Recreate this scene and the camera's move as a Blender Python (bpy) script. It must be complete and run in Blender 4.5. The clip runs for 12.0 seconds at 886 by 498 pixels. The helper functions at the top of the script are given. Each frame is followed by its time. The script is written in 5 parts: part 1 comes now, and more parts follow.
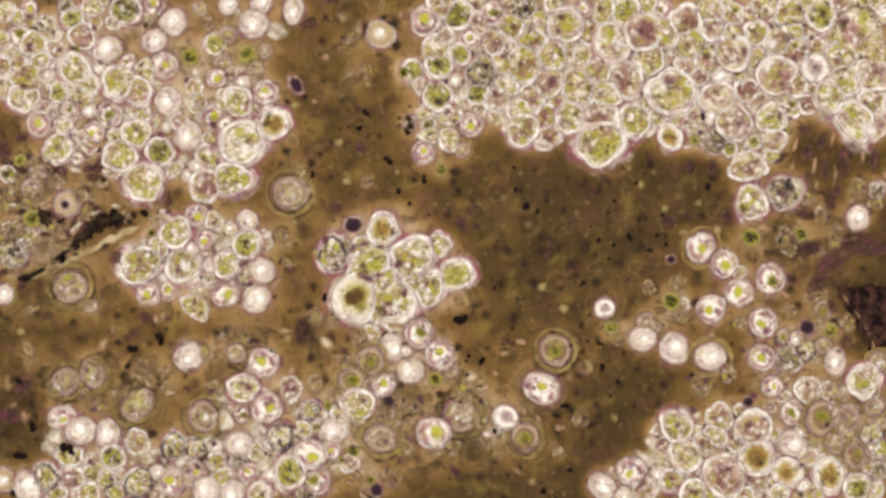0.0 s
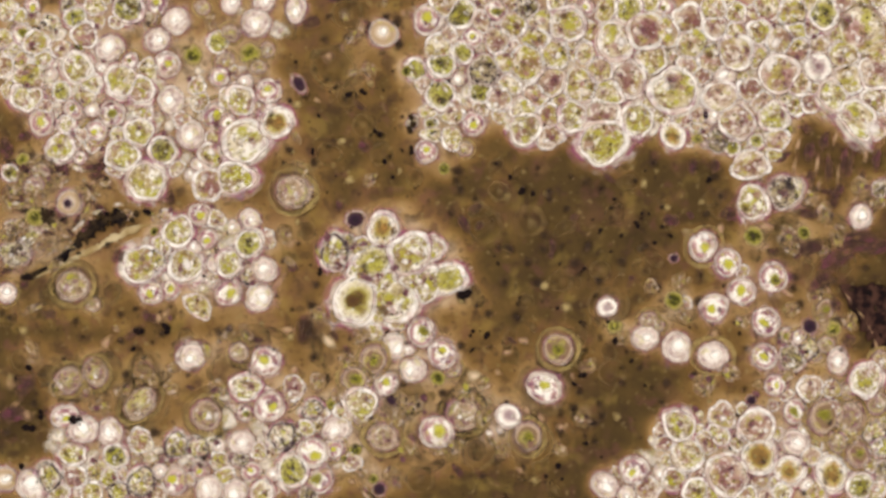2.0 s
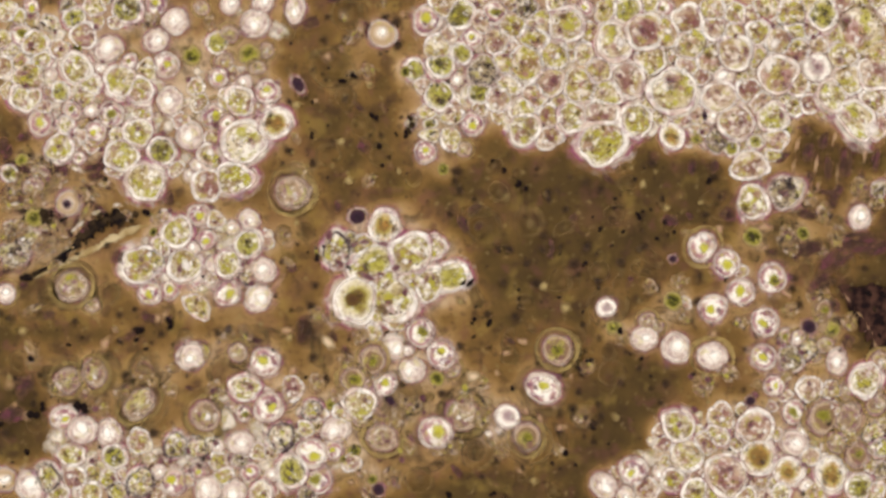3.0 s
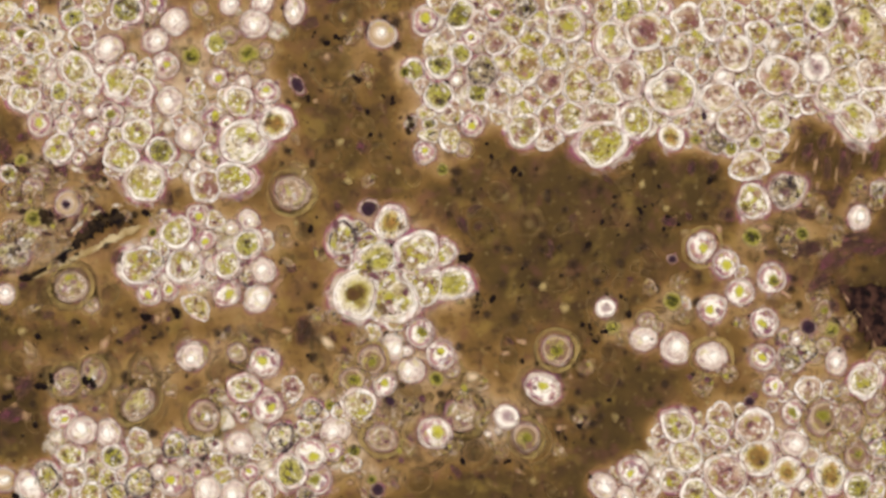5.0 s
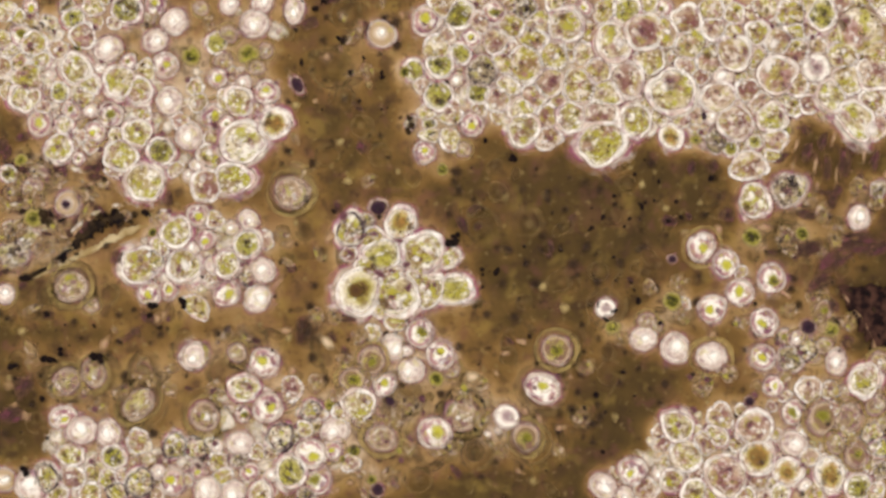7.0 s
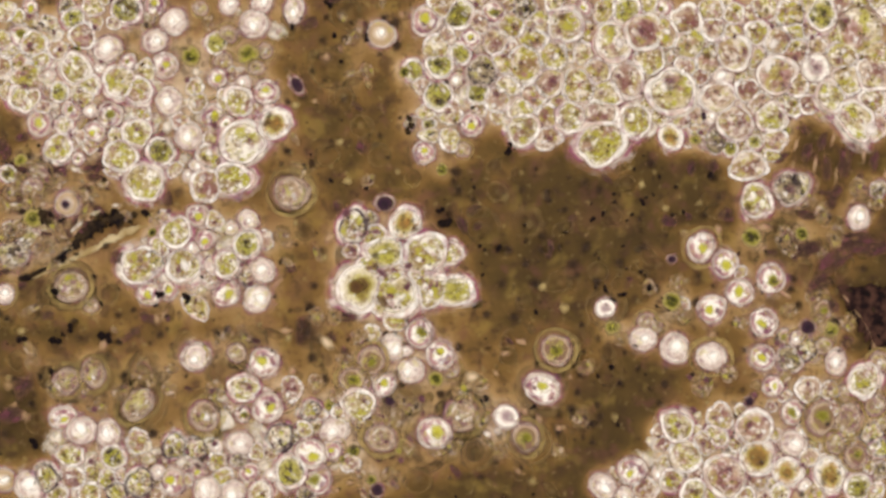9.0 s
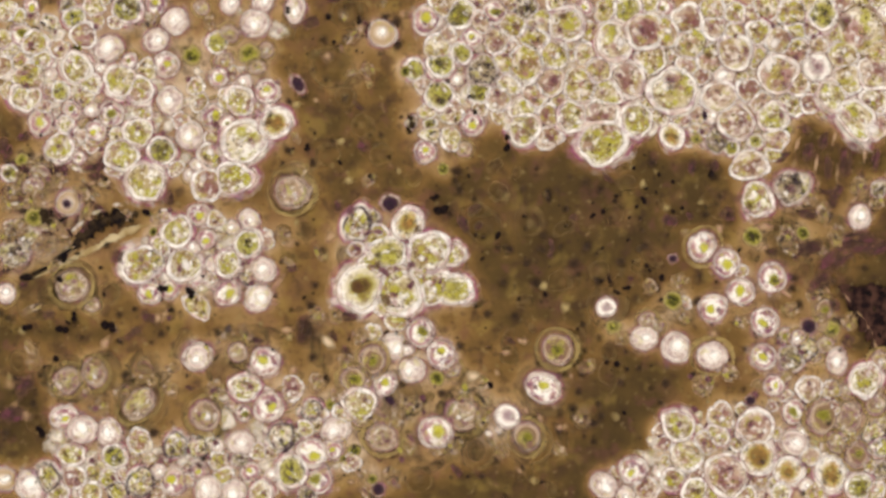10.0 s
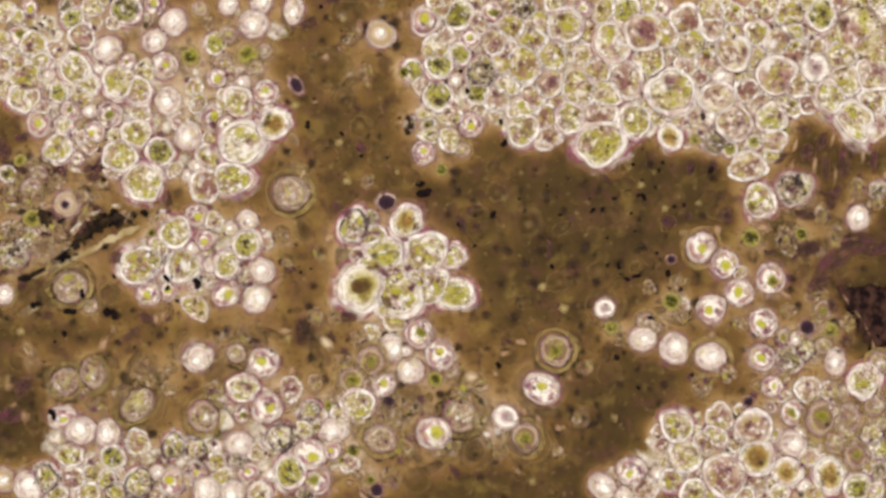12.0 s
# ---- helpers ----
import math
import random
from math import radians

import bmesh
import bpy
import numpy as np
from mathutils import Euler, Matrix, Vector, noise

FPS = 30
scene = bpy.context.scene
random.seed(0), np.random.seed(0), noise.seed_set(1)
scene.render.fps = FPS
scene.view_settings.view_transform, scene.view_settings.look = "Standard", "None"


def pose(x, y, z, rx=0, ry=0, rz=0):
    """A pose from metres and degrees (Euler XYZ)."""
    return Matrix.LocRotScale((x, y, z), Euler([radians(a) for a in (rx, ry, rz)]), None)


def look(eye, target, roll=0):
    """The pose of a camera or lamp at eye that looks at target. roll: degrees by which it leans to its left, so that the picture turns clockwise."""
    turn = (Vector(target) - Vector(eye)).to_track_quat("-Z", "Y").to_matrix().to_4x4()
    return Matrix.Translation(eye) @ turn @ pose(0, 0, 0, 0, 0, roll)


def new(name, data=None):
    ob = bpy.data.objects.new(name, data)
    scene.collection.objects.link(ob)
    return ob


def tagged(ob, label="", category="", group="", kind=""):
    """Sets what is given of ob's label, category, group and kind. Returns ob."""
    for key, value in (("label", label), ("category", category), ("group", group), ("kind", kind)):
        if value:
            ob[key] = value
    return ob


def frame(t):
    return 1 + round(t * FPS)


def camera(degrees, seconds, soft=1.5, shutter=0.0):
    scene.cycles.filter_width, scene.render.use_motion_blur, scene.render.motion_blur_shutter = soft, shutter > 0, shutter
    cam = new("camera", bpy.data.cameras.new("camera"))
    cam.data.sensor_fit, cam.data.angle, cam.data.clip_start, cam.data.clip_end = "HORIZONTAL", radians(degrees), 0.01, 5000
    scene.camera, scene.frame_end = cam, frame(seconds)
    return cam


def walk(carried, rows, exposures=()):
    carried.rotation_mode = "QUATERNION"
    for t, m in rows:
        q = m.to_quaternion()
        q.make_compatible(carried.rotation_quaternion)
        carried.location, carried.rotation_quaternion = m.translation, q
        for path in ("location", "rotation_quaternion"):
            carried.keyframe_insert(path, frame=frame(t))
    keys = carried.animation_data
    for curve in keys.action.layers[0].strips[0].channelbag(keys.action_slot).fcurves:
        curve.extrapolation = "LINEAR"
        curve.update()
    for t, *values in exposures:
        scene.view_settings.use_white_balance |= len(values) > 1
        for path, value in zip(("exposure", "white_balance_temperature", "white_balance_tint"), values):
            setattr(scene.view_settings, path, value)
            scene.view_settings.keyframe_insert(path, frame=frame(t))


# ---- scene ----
# A drop of cell suspension under a microscope, enlarged ten thousand times: 0.01 m here is one micrometre.
from functools import lru_cache

FOV = 20.0
LAYER = 0.03                      # mean height of the cells above the slide
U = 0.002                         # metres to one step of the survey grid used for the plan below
EYE = LAYER + 784 * U / math.tan(radians(FOV / 2))

cam = camera(FOV, 12.0, soft=3.1)
# the stage creeps by less than a micrometre as the focus is worked
CREEP = ((0.0, -1.8, 0.6), (0.4, 4.4, -1.8), (1.0, 4.0, -1.6), (1.5, 4.0, -1.7), (2.0, 3.0, -1.5), (2.5, 1.5, -0.7), (3.0, 1.4, -0.5), (5.0, 0.2, 0.0),
         (7.0, 0.0, 0.0), (9.0, -0.6, 0.2), (9.5, -0.8, 0.3), (10.0, 1.3, -1.0), (10.5, 0.2, -0.2), (11.0, -1.6, 0.6), (11.5, -2.2, 0.8), (12.0, -1.6, 0.6))
walk(cam, [(t, pose(-dx * U, dy * U, EYE)) for t, dx, dy in CREEP])

# ---- light: the even field of the lamp, and a broad soft key added from one side for relief ----
world = bpy.data.worlds.new("lamp_field")
world.use_nodes = True
scene.world = world
world.node_tree.nodes["Background"].inputs["Color"].default_value = (1.0, 0.905, 0.835, 1)
world.node_tree.nodes["Background"].inputs["Strength"].default_value = 1.01
key = bpy.data.lights.new("key_light", "SUN")
key.energy, key.angle, key.color = 0.55, radians(50), (1.0, 0.93, 0.85)
new("key_light", key).matrix_world = look((-2.0, 2.2, 5.0), (0, 0, 0))


def plan(px, py, z=LAYER):
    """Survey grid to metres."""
    return (px - 784) * U, (441 - py) * U, z


# ---- materials ----
def nodes_of(name):
    m = bpy.data.materials.new(name)
    m.use_nodes = True
    nt = m.node_tree
    bsdf = nt.nodes["Principled BSDF"]
    bsdf.inputs["Specular IOR Level"].default_value = 0.06
    return m, nt, bsdf


def ramp_node(nt, stops, smooth=True):
    r = nt.nodes.new("ShaderNodeValToRGB")
    r.color_ramp.interpolation = "EASE" if smooth else "LINEAR"
    els = r.color_ramp.elements
    while len(els) < len(stops):
        els.new(0.5)
    for e, (p, c) in zip(els, stops):
        e.position, e.color = p, (*c, 1)
    return r


def noise_node(nt, vector, scale, detail=3.0, rand=True, rough=0.55):
    n = nt.nodes.new("ShaderNodeTexNoise")
    n.noise_dimensions = "4D"
    n.inputs["Scale"].default_value = scale
    n.inputs["Detail"].default_value = detail
    n.inputs["Roughness"].default_value = rough
    nt.links.new(vector, n.inputs["Vector"])
    if rand:
        info = nt.nodes.new("ShaderNodeObjectInfo")
        mul = nt.nodes.new("ShaderNodeMath")
        mul.operation = "MULTIPLY"
        mul.inputs[1].default_value = 43.0
        nt.links.new(info.outputs["Random"], mul.inputs[0])
        nt.links.new(mul.outputs[0], n.inputs["W"])
    return n


def mix_node(nt, fac, a, b, mode="MIX"):
    m = nt.nodes.new("ShaderNodeMix")
    m.data_type, m.blend_type = "RGBA", mode
    for value, slot in ((fac, 0), (a, 6), (b, 7)):
        if isinstance(value, (int, float)):
            m.inputs[slot].default_value = value
        elif isinstance(value, tuple):
            m.inputs[slot].default_value = (*value, 1)
        else:
            nt.links.new(value, m.inputs[slot])
    return m.outputs[2]


def bump(nt, bsdf, height, strength, distance):
    b = nt.nodes.new("ShaderNodeBump")
    b.inputs["Strength"].default_value, b.inputs["Distance"].default_value = strength, distance
    nt.links.new(height, b.inputs["Height"])
    nt.links.new(b.outputs[0], bsdf.inputs["Normal"])


def math_node(nt, op, a, b):
    m = nt.nodes.new("ShaderNodeMath")
    m.operation = op
    for value, slot in ((a, 0), (b, 1)):
        if isinstance(value, (int, float)):
            m.inputs[slot].default_value = value
        else:
            nt.links.new(value, m.inputs[slot])
    return m.outputs[0]


def cell_matter(name, stops, wobble=0.25, patches=(), rough=0.5, clear=0.0, reach=1.0, dense=1.0, fade=(), steady=True, sway=2.6, tints=()):
    """Living matter whose colour changes from the middle of a cell to its edge, phase-contrast rings and glow painted
    in with
    the pigment: stops along the way out, with patches (colour, grain, threshold, strength) over it. clear: how far the
    thinner places let through what lies below; fade: how opaque it is on the way out; steady: the colour wanders in the
    middle but not at the edge; tints: pigments of which each cell has one."""
    m, nt, bsdf = nodes_of(name)
    pos = nt.nodes.new("ShaderNodeTexCoord").outputs["Object"]
    attr = nt.nodes.new("ShaderNodeAttribute")
    attr.attribute_name = "rim"
    rim = attr.outputs["Fac"]
    n1 = noise_node(nt, pos, 1.8, 2.0)
    n0 = noise_node(nt, pos, 0.55, 0.0)
    wander = math_node(nt, "ADD", math_node(nt, "MULTIPLY", math_node(nt, "SUBTRACT", n1.outputs["Fac"], 0.5), wobble * 2.2),
                       math_node(nt, "MULTIPLY", math_node(nt, "SUBTRACT", n0.outputs["Fac"], 0.5), wobble * sway))
    if steady:
        wander = math_node(nt, "MULTIPLY", wander, math_node(nt, "SUBTRACT", 1.0, math_node(nt, "MULTIPLY", rim, rim)))
    out = math_node(nt, "DIVIDE", math_node(nt, "ADD", rim, wander), reach)
    ramp = ramp_node(nt, [(p / reach, c) for p, c in stops])
    nt.links.new(out, ramp.inputs[0])
    colour = ramp.outputs[0]
    if tints:
        info = nt.nodes.new("ShaderNodeObjectInfo")
        pick = ramp_node(nt, [(k / len(tints), c) for k, c in enumerate(tints)])
        pick.color_ramp.interpolation = "CONSTANT"
        nt.links.new(info.outputs["Random"], pick.inputs[0])
        n5 = noise_node(nt, pos, 1.1, 1.0)
        r6 = ramp_node(nt, [(0.3, (0.25, 0.25, 0.25)), (0.65, (0.8, 0.8, 0.8))])
        nt.links.new(n5.outputs["Fac"], r6.inputs[0])
        inner = math_node(nt, "SUBTRACT", 1.0, math_node(nt, "POWER", rim, 4.0))
        colour = mix_node(nt, math_node(nt, "MULTIPLY", inner, r6.outputs[0]), colour, pick.outputs[0])
    for k, (pc, grain, edge, amount) in enumerate(patches):
        shift = nt.nodes.new("ShaderNodeVectorMath")
        shift.operation = "ADD"
        nt.links.new(pos, shift.inputs[0])
        shift.inputs[1].default_value = (7.3 * (k + 1), -3.1 * k, 2.0 * k)
        n2 = noise_node(nt, shift.outputs[0], grain, 2.5, rough=0.6)
        r2 = ramp_node(nt, [(edge - 0.06, (0, 0, 0)), (edge + 0.07, (amount, amount, amount))])
        nt.links.new(n2.outputs["Fac"], r2.inputs[0])
        colour = mix_node(nt, r2.outputs[0], colour, pc)
        if k == 0 and grain > 1.9:
            bump(nt, bsdf, n2.outputs["Fac"], 0.3, 0.01)
    nt.links.new(colour, bsdf.inputs["Base Color"])
    cover = None
    if clear:
        n4 = noise_node(nt, pos, 1.3, 2.0)
        r4 = ramp_node(nt, [(0.36, (1 - clear,) * 3), (0.64, (dense,) * 3)])
        nt.links.new(n4.outputs["Fac"], r4.inputs[0])
        cover = r4.outputs[0]
    if fade:
        r5 = ramp_node(nt, [(at / reach, (v, v, v)) for at, v in fade])
        nt.links.new(out, r5.inputs[0])
        cover = mix_node(nt, 1.0, cover, r5.outputs[0], "MULTIPLY") if cover else r5.outputs[0]
    if cover:
        nt.links.new(cover, bsdf.inputs["Alpha"])
    bsdf.inputs["Roughness"].default_value = rough
    return m


def plain_matter(name, a, b, scale=4.0, rough=0.5, rand=True):
    """Two-colour grained matter."""
    m, nt, bsdf = nodes_of(name)
    tc = nt.nodes.new("ShaderNodeTexCoord")
    n = noise_node(nt, tc.outputs["Object"], scale, 4.0, rand)
    r = ramp_node(nt, [(0.38, a), (0.62, b)])
    nt.links.new(n.outputs["Fac"], r.inputs[0])
    nt.links.new(r.outputs[0], bsdf.inputs["Base Color"])
    bump(nt, bsdf, n.outputs["Fac"], 0.3, 0.02)
    bsdf.inputs["Roughness"].default_value = rough
    return m


WHITE, CREAM = (0.99, 0.96, 0.885), (0.83, 0.745, 0.57)
MILK, ROSE = (0.74, 0.62, 0.53), (0.52, 0.33, 0.29)
LIME, OLIVE = (0.48, 0.46, 0.05), (0.2, 0.17, 0.03)
BROWN, PLUM, INK = (0.17, 0.095, 0.035), (0.2, 0.075, 0.1), (0.05, 0.032, 0.03)
EDGE = ((0.86, 1.0), (1.0, 0.55))

TINTS = ((0.3, 0.19, 0.08), (0.4, 0.2, 0.19), (0.46, 0.43, 0.06), (0.8, 0.72, 0.56), (0.5, 0.4, 0.2), (0.2, 0.13, 0.06), (0.62, 0.52, 0.36), (0.36, 0.33, 0.06))


def lump_matter(name, a, b):
    """A soft-edged spot."""
    return cell_matter(name, [(0.0, a), (1.0, b)], 0.5, fade=((0.0, 0.75), (0.98, 0.0)), steady=False)


M = {
    "white": cell_matter("milky_plasm", [(0.0, (0.98, 0.97, 0.95)), (0.2, WHITE), (0.38, (0.88, 0.81, 0.74)), (0.56, (0.74, 0.65, 0.58)), (0.72, (0.62, 0.5, 0.46)), (0.86, (0.82, 0.72, 0.64)), (1.0, (0.52, 0.37, 0.27))], 0.3,
                         ((PLUM, 1.5, 0.58, 0.6), ((0.6, 0.55, 0.22), 1.5, 0.58, 0.55), (WHITE, 1.6, 0.6, 0.6), ((0.36, 0.24, 0.18), 4.0, 0.57, 0.5)), fade=EDGE, sway=4.0),
    "lime": cell_matter("lime_plasm", [(0.0, (0.92, 0.89, 0.76)), (0.28, WHITE), (0.44, (0.93, 0.88, 0.8)), (0.56, (0.54, 0.35, 0.33)), (0.72, (0.4, 0.2, 0.23)), (0.88, (0.66, 0.53, 0.45)), (1.0, (0.6, 0.45, 0.35))], 0.36,
                        (((0.19, 0.065, 0.12), 1.3, 0.555, 0.85), ((0.54, 0.5, 0.16), 2.0, 0.6, 0.7), (WHITE, 1.5, 0.56, 0.9), ((0.3, 0.2, 0.14), 4.5, 0.58, 0.5)), fade=EDGE, sway=4.5),
    "limey": cell_matter("limey_plasm", [(0.0, (0.3, 0.27, 0.06)), (0.4, (0.42, 0.38, 0.09)), (0.7, (0.56, 0.5, 0.24)), (0.9, (0.88, 0.82, 0.7)), (1.0, WHITE)], 0.5,
                         (((0.2, 0.17, 0.04), 2.0, 0.56, 0.8), ((0.5, 0.47, 0.08), 1.8, 0.54, 0.8), (WHITE, 2.2, 0.6, 0.7), ((0.15, 0.09, 0.04), 5.0, 0.58, 0.6))),
    "olive": cell_matter("olive_plasm", [(0.0, (0.10, 0.09, 0.02)), (0.3, OLIVE), (0.55, (0.36, 0.33, 0.08)), (0.76, (0.56, 0.49, 0.28)), (0.9, WHITE), (1.0, CREAM)], 0.45,
                         ((INK, 2.2, 0.54, 0.85), ((0.45, 0.44, 0.07), 2.2, 0.55, 0.8), (WHITE, 1.9, 0.61, 0.7), (PLUM, 2.0, 0.62, 0.5), (INK, 5.5, 0.58, 0.6)), fade=EDGE, tints=((0.2, 0.18, 0.03), (0.4, 0.39, 0.05), (0.12, 0.1, 0.03), (0.5, 0.46, 0.12))),
    "clear": cell_matter("clear_plasm", [(0.0, (0.32, 0.24, 0.13)), (0.35, (0.42, 0.34, 0.17)), (0.62, (0.54, 0.46, 0.25)), (0.8, (0.7, 0.62, 0.44)), (0.91, WHITE), (1.0, WHITE)], 0.5,
                         ((BROWN, 2.4, 0.55, 0.75), ((0.44, 0.42, 0.04), 1.9, 0.53, 0.88), (WHITE, 2.0, 0.56, 0.85), ((0.32, 0.14, 0.16), 1.8, 0.575, 0.65), ((0.17, 0.1, 0.05), 5.0, 0.565, 0.55), (WHITE, 5.5, 0.595, 0.5)), tints=TINTS),
    "tissue": cell_matter("tissue_plasm", [(0.0, (0.32, 0.235, 0.12)), (0.45, (0.43, 0.335, 0.165)), (0.75, (0.56, 0.46, 0.27)), (0.9, (0.76, 0.67, 0.5)), (1.0, (0.9, 0.83, 0.7))], 0.6,
                          (((0.24, 0.145, 0.06), 2.0, 0.55, 0.75), ((0.46, 0.43, 0.06), 1.6, 0.53, 0.82), ((0.9, 0.84, 0.72), 1.8, 0.56, 0.8), ((0.34, 0.14, 0.15), 1.5, 0.575, 0.7), ((0.18, 0.1, 0.04), 4.6, 0.565, 0.55), (WHITE, 4.5, 0.585, 0.55)), tints=TINTS),
    "plum": cell_matter("plum_plasm", [(0.0, (0.27, 0.15, 0.11)), (0.45, (0.38, 0.245, 0.17)), (0.74, (0.54, 0.42, 0.29)), (0.9, (0.78, 0.68, 0.55)), (1.0, WHITE)], 0.6,
                        (((0.19, 0.065, 0.075), 1.5, 0.545, 0.8), ((0.86, 0.79, 0.68), 1.9, 0.565, 0.8), ((0.48, 0.44, 0.09), 1.7, 0.565, 0.65), ((0.16, 0.085, 0.05), 4.6, 0.565, 0.55), (WHITE, 4.5, 0.6, 0.5)), tints=((0.24, 0.1, 0.1), (0.36, 0.2, 0.16), (0.5, 0.36, 0.28), (0.3, 0.17, 0.1), (0.42, 0.22, 0.22))),
    "big": cell_matter("hollow_plasm", [(0.0, (0.1, 0.055, 0.022)), (0.3, (0.14, 0.085, 0.03)), (0.42, (0.32, 0.26, 0.06)), (0.56, (0.56, 0.5, 0.2)), (0.74, (0.74, 0.67, 0.47)), (0.9, WHITE), (1.0, WHITE)], 0.3,
                       ((BROWN, 2.5, 0.6, 0.6), ((0.56, 0.52, 0.08), 1.7, 0.57, 0.7), ((0.2, 0.12, 0.07), 6.0, 0.59, 0.5), (WHITE, 2.2, 0.6, 0.6))),
    "ghost": cell_matter("sunken_plasm", [(0.0, (0.4, 0.3, 0.14)), (0.16, (0.2, 0.135, 0.05)), (0.42, (0.075, 0.046, 0.02)), (0.75, (0.12, 0.075, 0.025)), (1.0, (0.2, 0.14, 0.04))], 0.45,
                         ((INK, 2.2, 0.6, 0.7), ((0.3, 0.23, 0.07), 2.6, 0.62, 0.6)), clear=0.8, dense=0.5, fade=((0.7, 1.0), (1.0, 0.0))),
    "murky": cell_matter("murky_plasm", [(0.0, (0.36, 0.28, 0.14)), (0.3, (0.26, 0.17, 0.07)), (0.6, (0.36, 0.24, 0.12)), (1.0, (0.3, 0.19, 0.08))], 0.6,
                         ((INK, 2.4, 0.59, 0.8), ((0.42, 0.36, 0.1), 2.2, 0.6, 0.7), ((0.66, 0.54, 0.44), 2.2, 0.58, 0.8), (PLUM, 1.8, 0.6, 0.6)), clear=0.6, dense=0.9, fade=((0.6, 1.0), (1.0, 0.0))),
    "amber": cell_matter("amber_plasm", [(0.0, (0.23, 0.13, 0.04)), (0.35, (0.26, 0.16, 0.05)), (0.52, (0.42, 0.33, 0.09)), (0.66, (0.62, 0.54, 0.36)), (0.84, WHITE), (1.0, WHITE)], 0.35,
                         ((INK, 2.4, 0.6, 0.7), ((0.46, 0.24, 0.06), 2.2, 0.56, 0.6), ((0.6, 0.56, 0.2), 2.0, 0.6, 0.6), (INK, 5.5, 0.62, 0.6))),
    "pale": cell_matter("pale_plasm", [(0.0, WHITE), (0.2, (0.9, 0.86, 0.78)), (0.42, (0.66, 0.54, 0.4)), (0.72, (0.48, 0.35, 0.21)), (0.9, (0.6, 0.46, 0.32)), (1.0, (0.38, 0.25, 0.13))], 0.2,
                        (((0.55, 0.48, 0.14), 1.3, 0.6, 0.5), (PLUM, 1.3, 0.62, 0.4)), fade=((0.86, 0.95), (1.0, 0.3))),
    "lilac": cell_matter("lilac_plasm", [(0.0, (0.36, 0.26, 0.28)), (0.3, (0.46, 0.35, 0.35)), (0.5, (0.78, 0.68, 0.62)), (0.7, WHITE), (0.9, WHITE), (1.0, (0.7, 0.56, 0.46))], 0.3,
                         ((PLUM, 1.6, 0.57, 0.7), ((0.6, 0.6, 0.5), 1.8, 0.6, 0.5), ((0.25, 0.15, 0.12), 5.0, 0.6, 0.4)), fade=EDGE),
    "dull": cell_matter("dull_plasm", [(0.0, (0.12, 0.12, 0.025)), (0.35, (0.26, 0.2, 0.08)), (0.7, (0.24, 0.15, 0.09)), (0.88, (0.56, 0.43, 0.3)), (1.0, (0.4, 0.27, 0.14))], 0.35,
                        ((PLUM, 1.4, 0.58, 0.6), ((0.5, 0.46, 0.1), 1.6, 0.6, 0.6)), fade=EDGE),
    "dim": cell_matter("dim_plasm", [(0.0, (0.6, 0.52, 0.36)), (0.3, (0.5, 0.4, 0.26)), (0.55, (0.38, 0.27, 0.16)), (0.75, (0.46, 0.33, 0.22)), (0.9, (0.66, 0.54, 0.42)), (1.0, (0.4, 0.27, 0.14))], 0.5,
                       (((0.86, 0.79, 0.7), 1.8, 0.57, 0.8), ((0.27, 0.12, 0.17), 1.7, 0.56, 0.75), ((0.5, 0.46, 0.12), 1.8, 0.58, 0.7), ((0.14, 0.09, 0.05), 4.5, 0.57, 0.6)), clear=0.3, fade=EDGE),
    "dark": cell_matter("dark_plasm", [(0.0, (0.022, 0.013, 0.024)), (0.55, (0.04, 0.019, 0.036)), (0.85, (0.09, 0.042, 0.05)), (1.0, (0.2, 0.12, 0.09))], 0.3, ((INK, 2.0, 0.55, 0.6),), fade=((0.75, 1.0), (1.0, 0.3))),
    "clump": cell_matter("clump_plasm", [(0.0, (0.28, 0.22, 0.12)), (0.6, (0.36, 0.29, 0.18)), (1.0, (0.6, 0.5, 0.38))], 0.5,
                         ((INK, 2.2, 0.555, 0.9), ((0.14, 0.07, 0.1), 1.8, 0.57, 0.6), ((0.85, 0.79, 0.68), 2.4, 0.57, 0.8), ((0.44, 0.4, 0.08), 2.0, 0.57, 0.6), (INK, 5.0, 0.575, 0.75))),
    "green": cell_matter("green_plasm", [(0.0, (0.035, 0.035, 0.008)), (0.3, (0.07, 0.065, 0.012)), (0.5, (0.24, 0.22, 0.035)), (0.72, (0.42, 0.34, 0.13)), (1.0, (0.4, 0.28, 0.14))], 0.45,
                         ((INK, 2.2, 0.6, 0.7), ((0.42, 0.41, 0.06), 2.0, 0.6, 0.7)), fade=((0.6, 1.0), (1.0, 0.0))),
    "fold": cell_matter("brown_fold", [(0.0, (0.05, 0.024, 0.026)), (0.45, (0.07, 0.035, 0.028)), (0.8, (0.14, 0.075, 0.04)), (1.0, (0.22, 0.135, 0.06))], 0.4,
                        (((0.24, 0.15, 0.06), 2.0, 0.58, 0.6), ((0.16, 0.05, 0.075), 1.6, 0.56, 0.7)), clear=0.3, fade=((0.5, 0.95), (1.0, 0.0))),
    # the skin of a sharp cell: phase-contrast halo painted bright inside, with a thin dark line along its outer edge
    "membrane": cell_matter("bright_membrane", [(0.86, CREAM), (0.93, WHITE), (1.02, (0.98, 0.955, 0.92)), (1.06, (0.8, 0.69, 0.6)), (1.1, (0.3, 0.18, 0.17)), (1.16, (0.5, 0.32, 0.28))], 0.07,
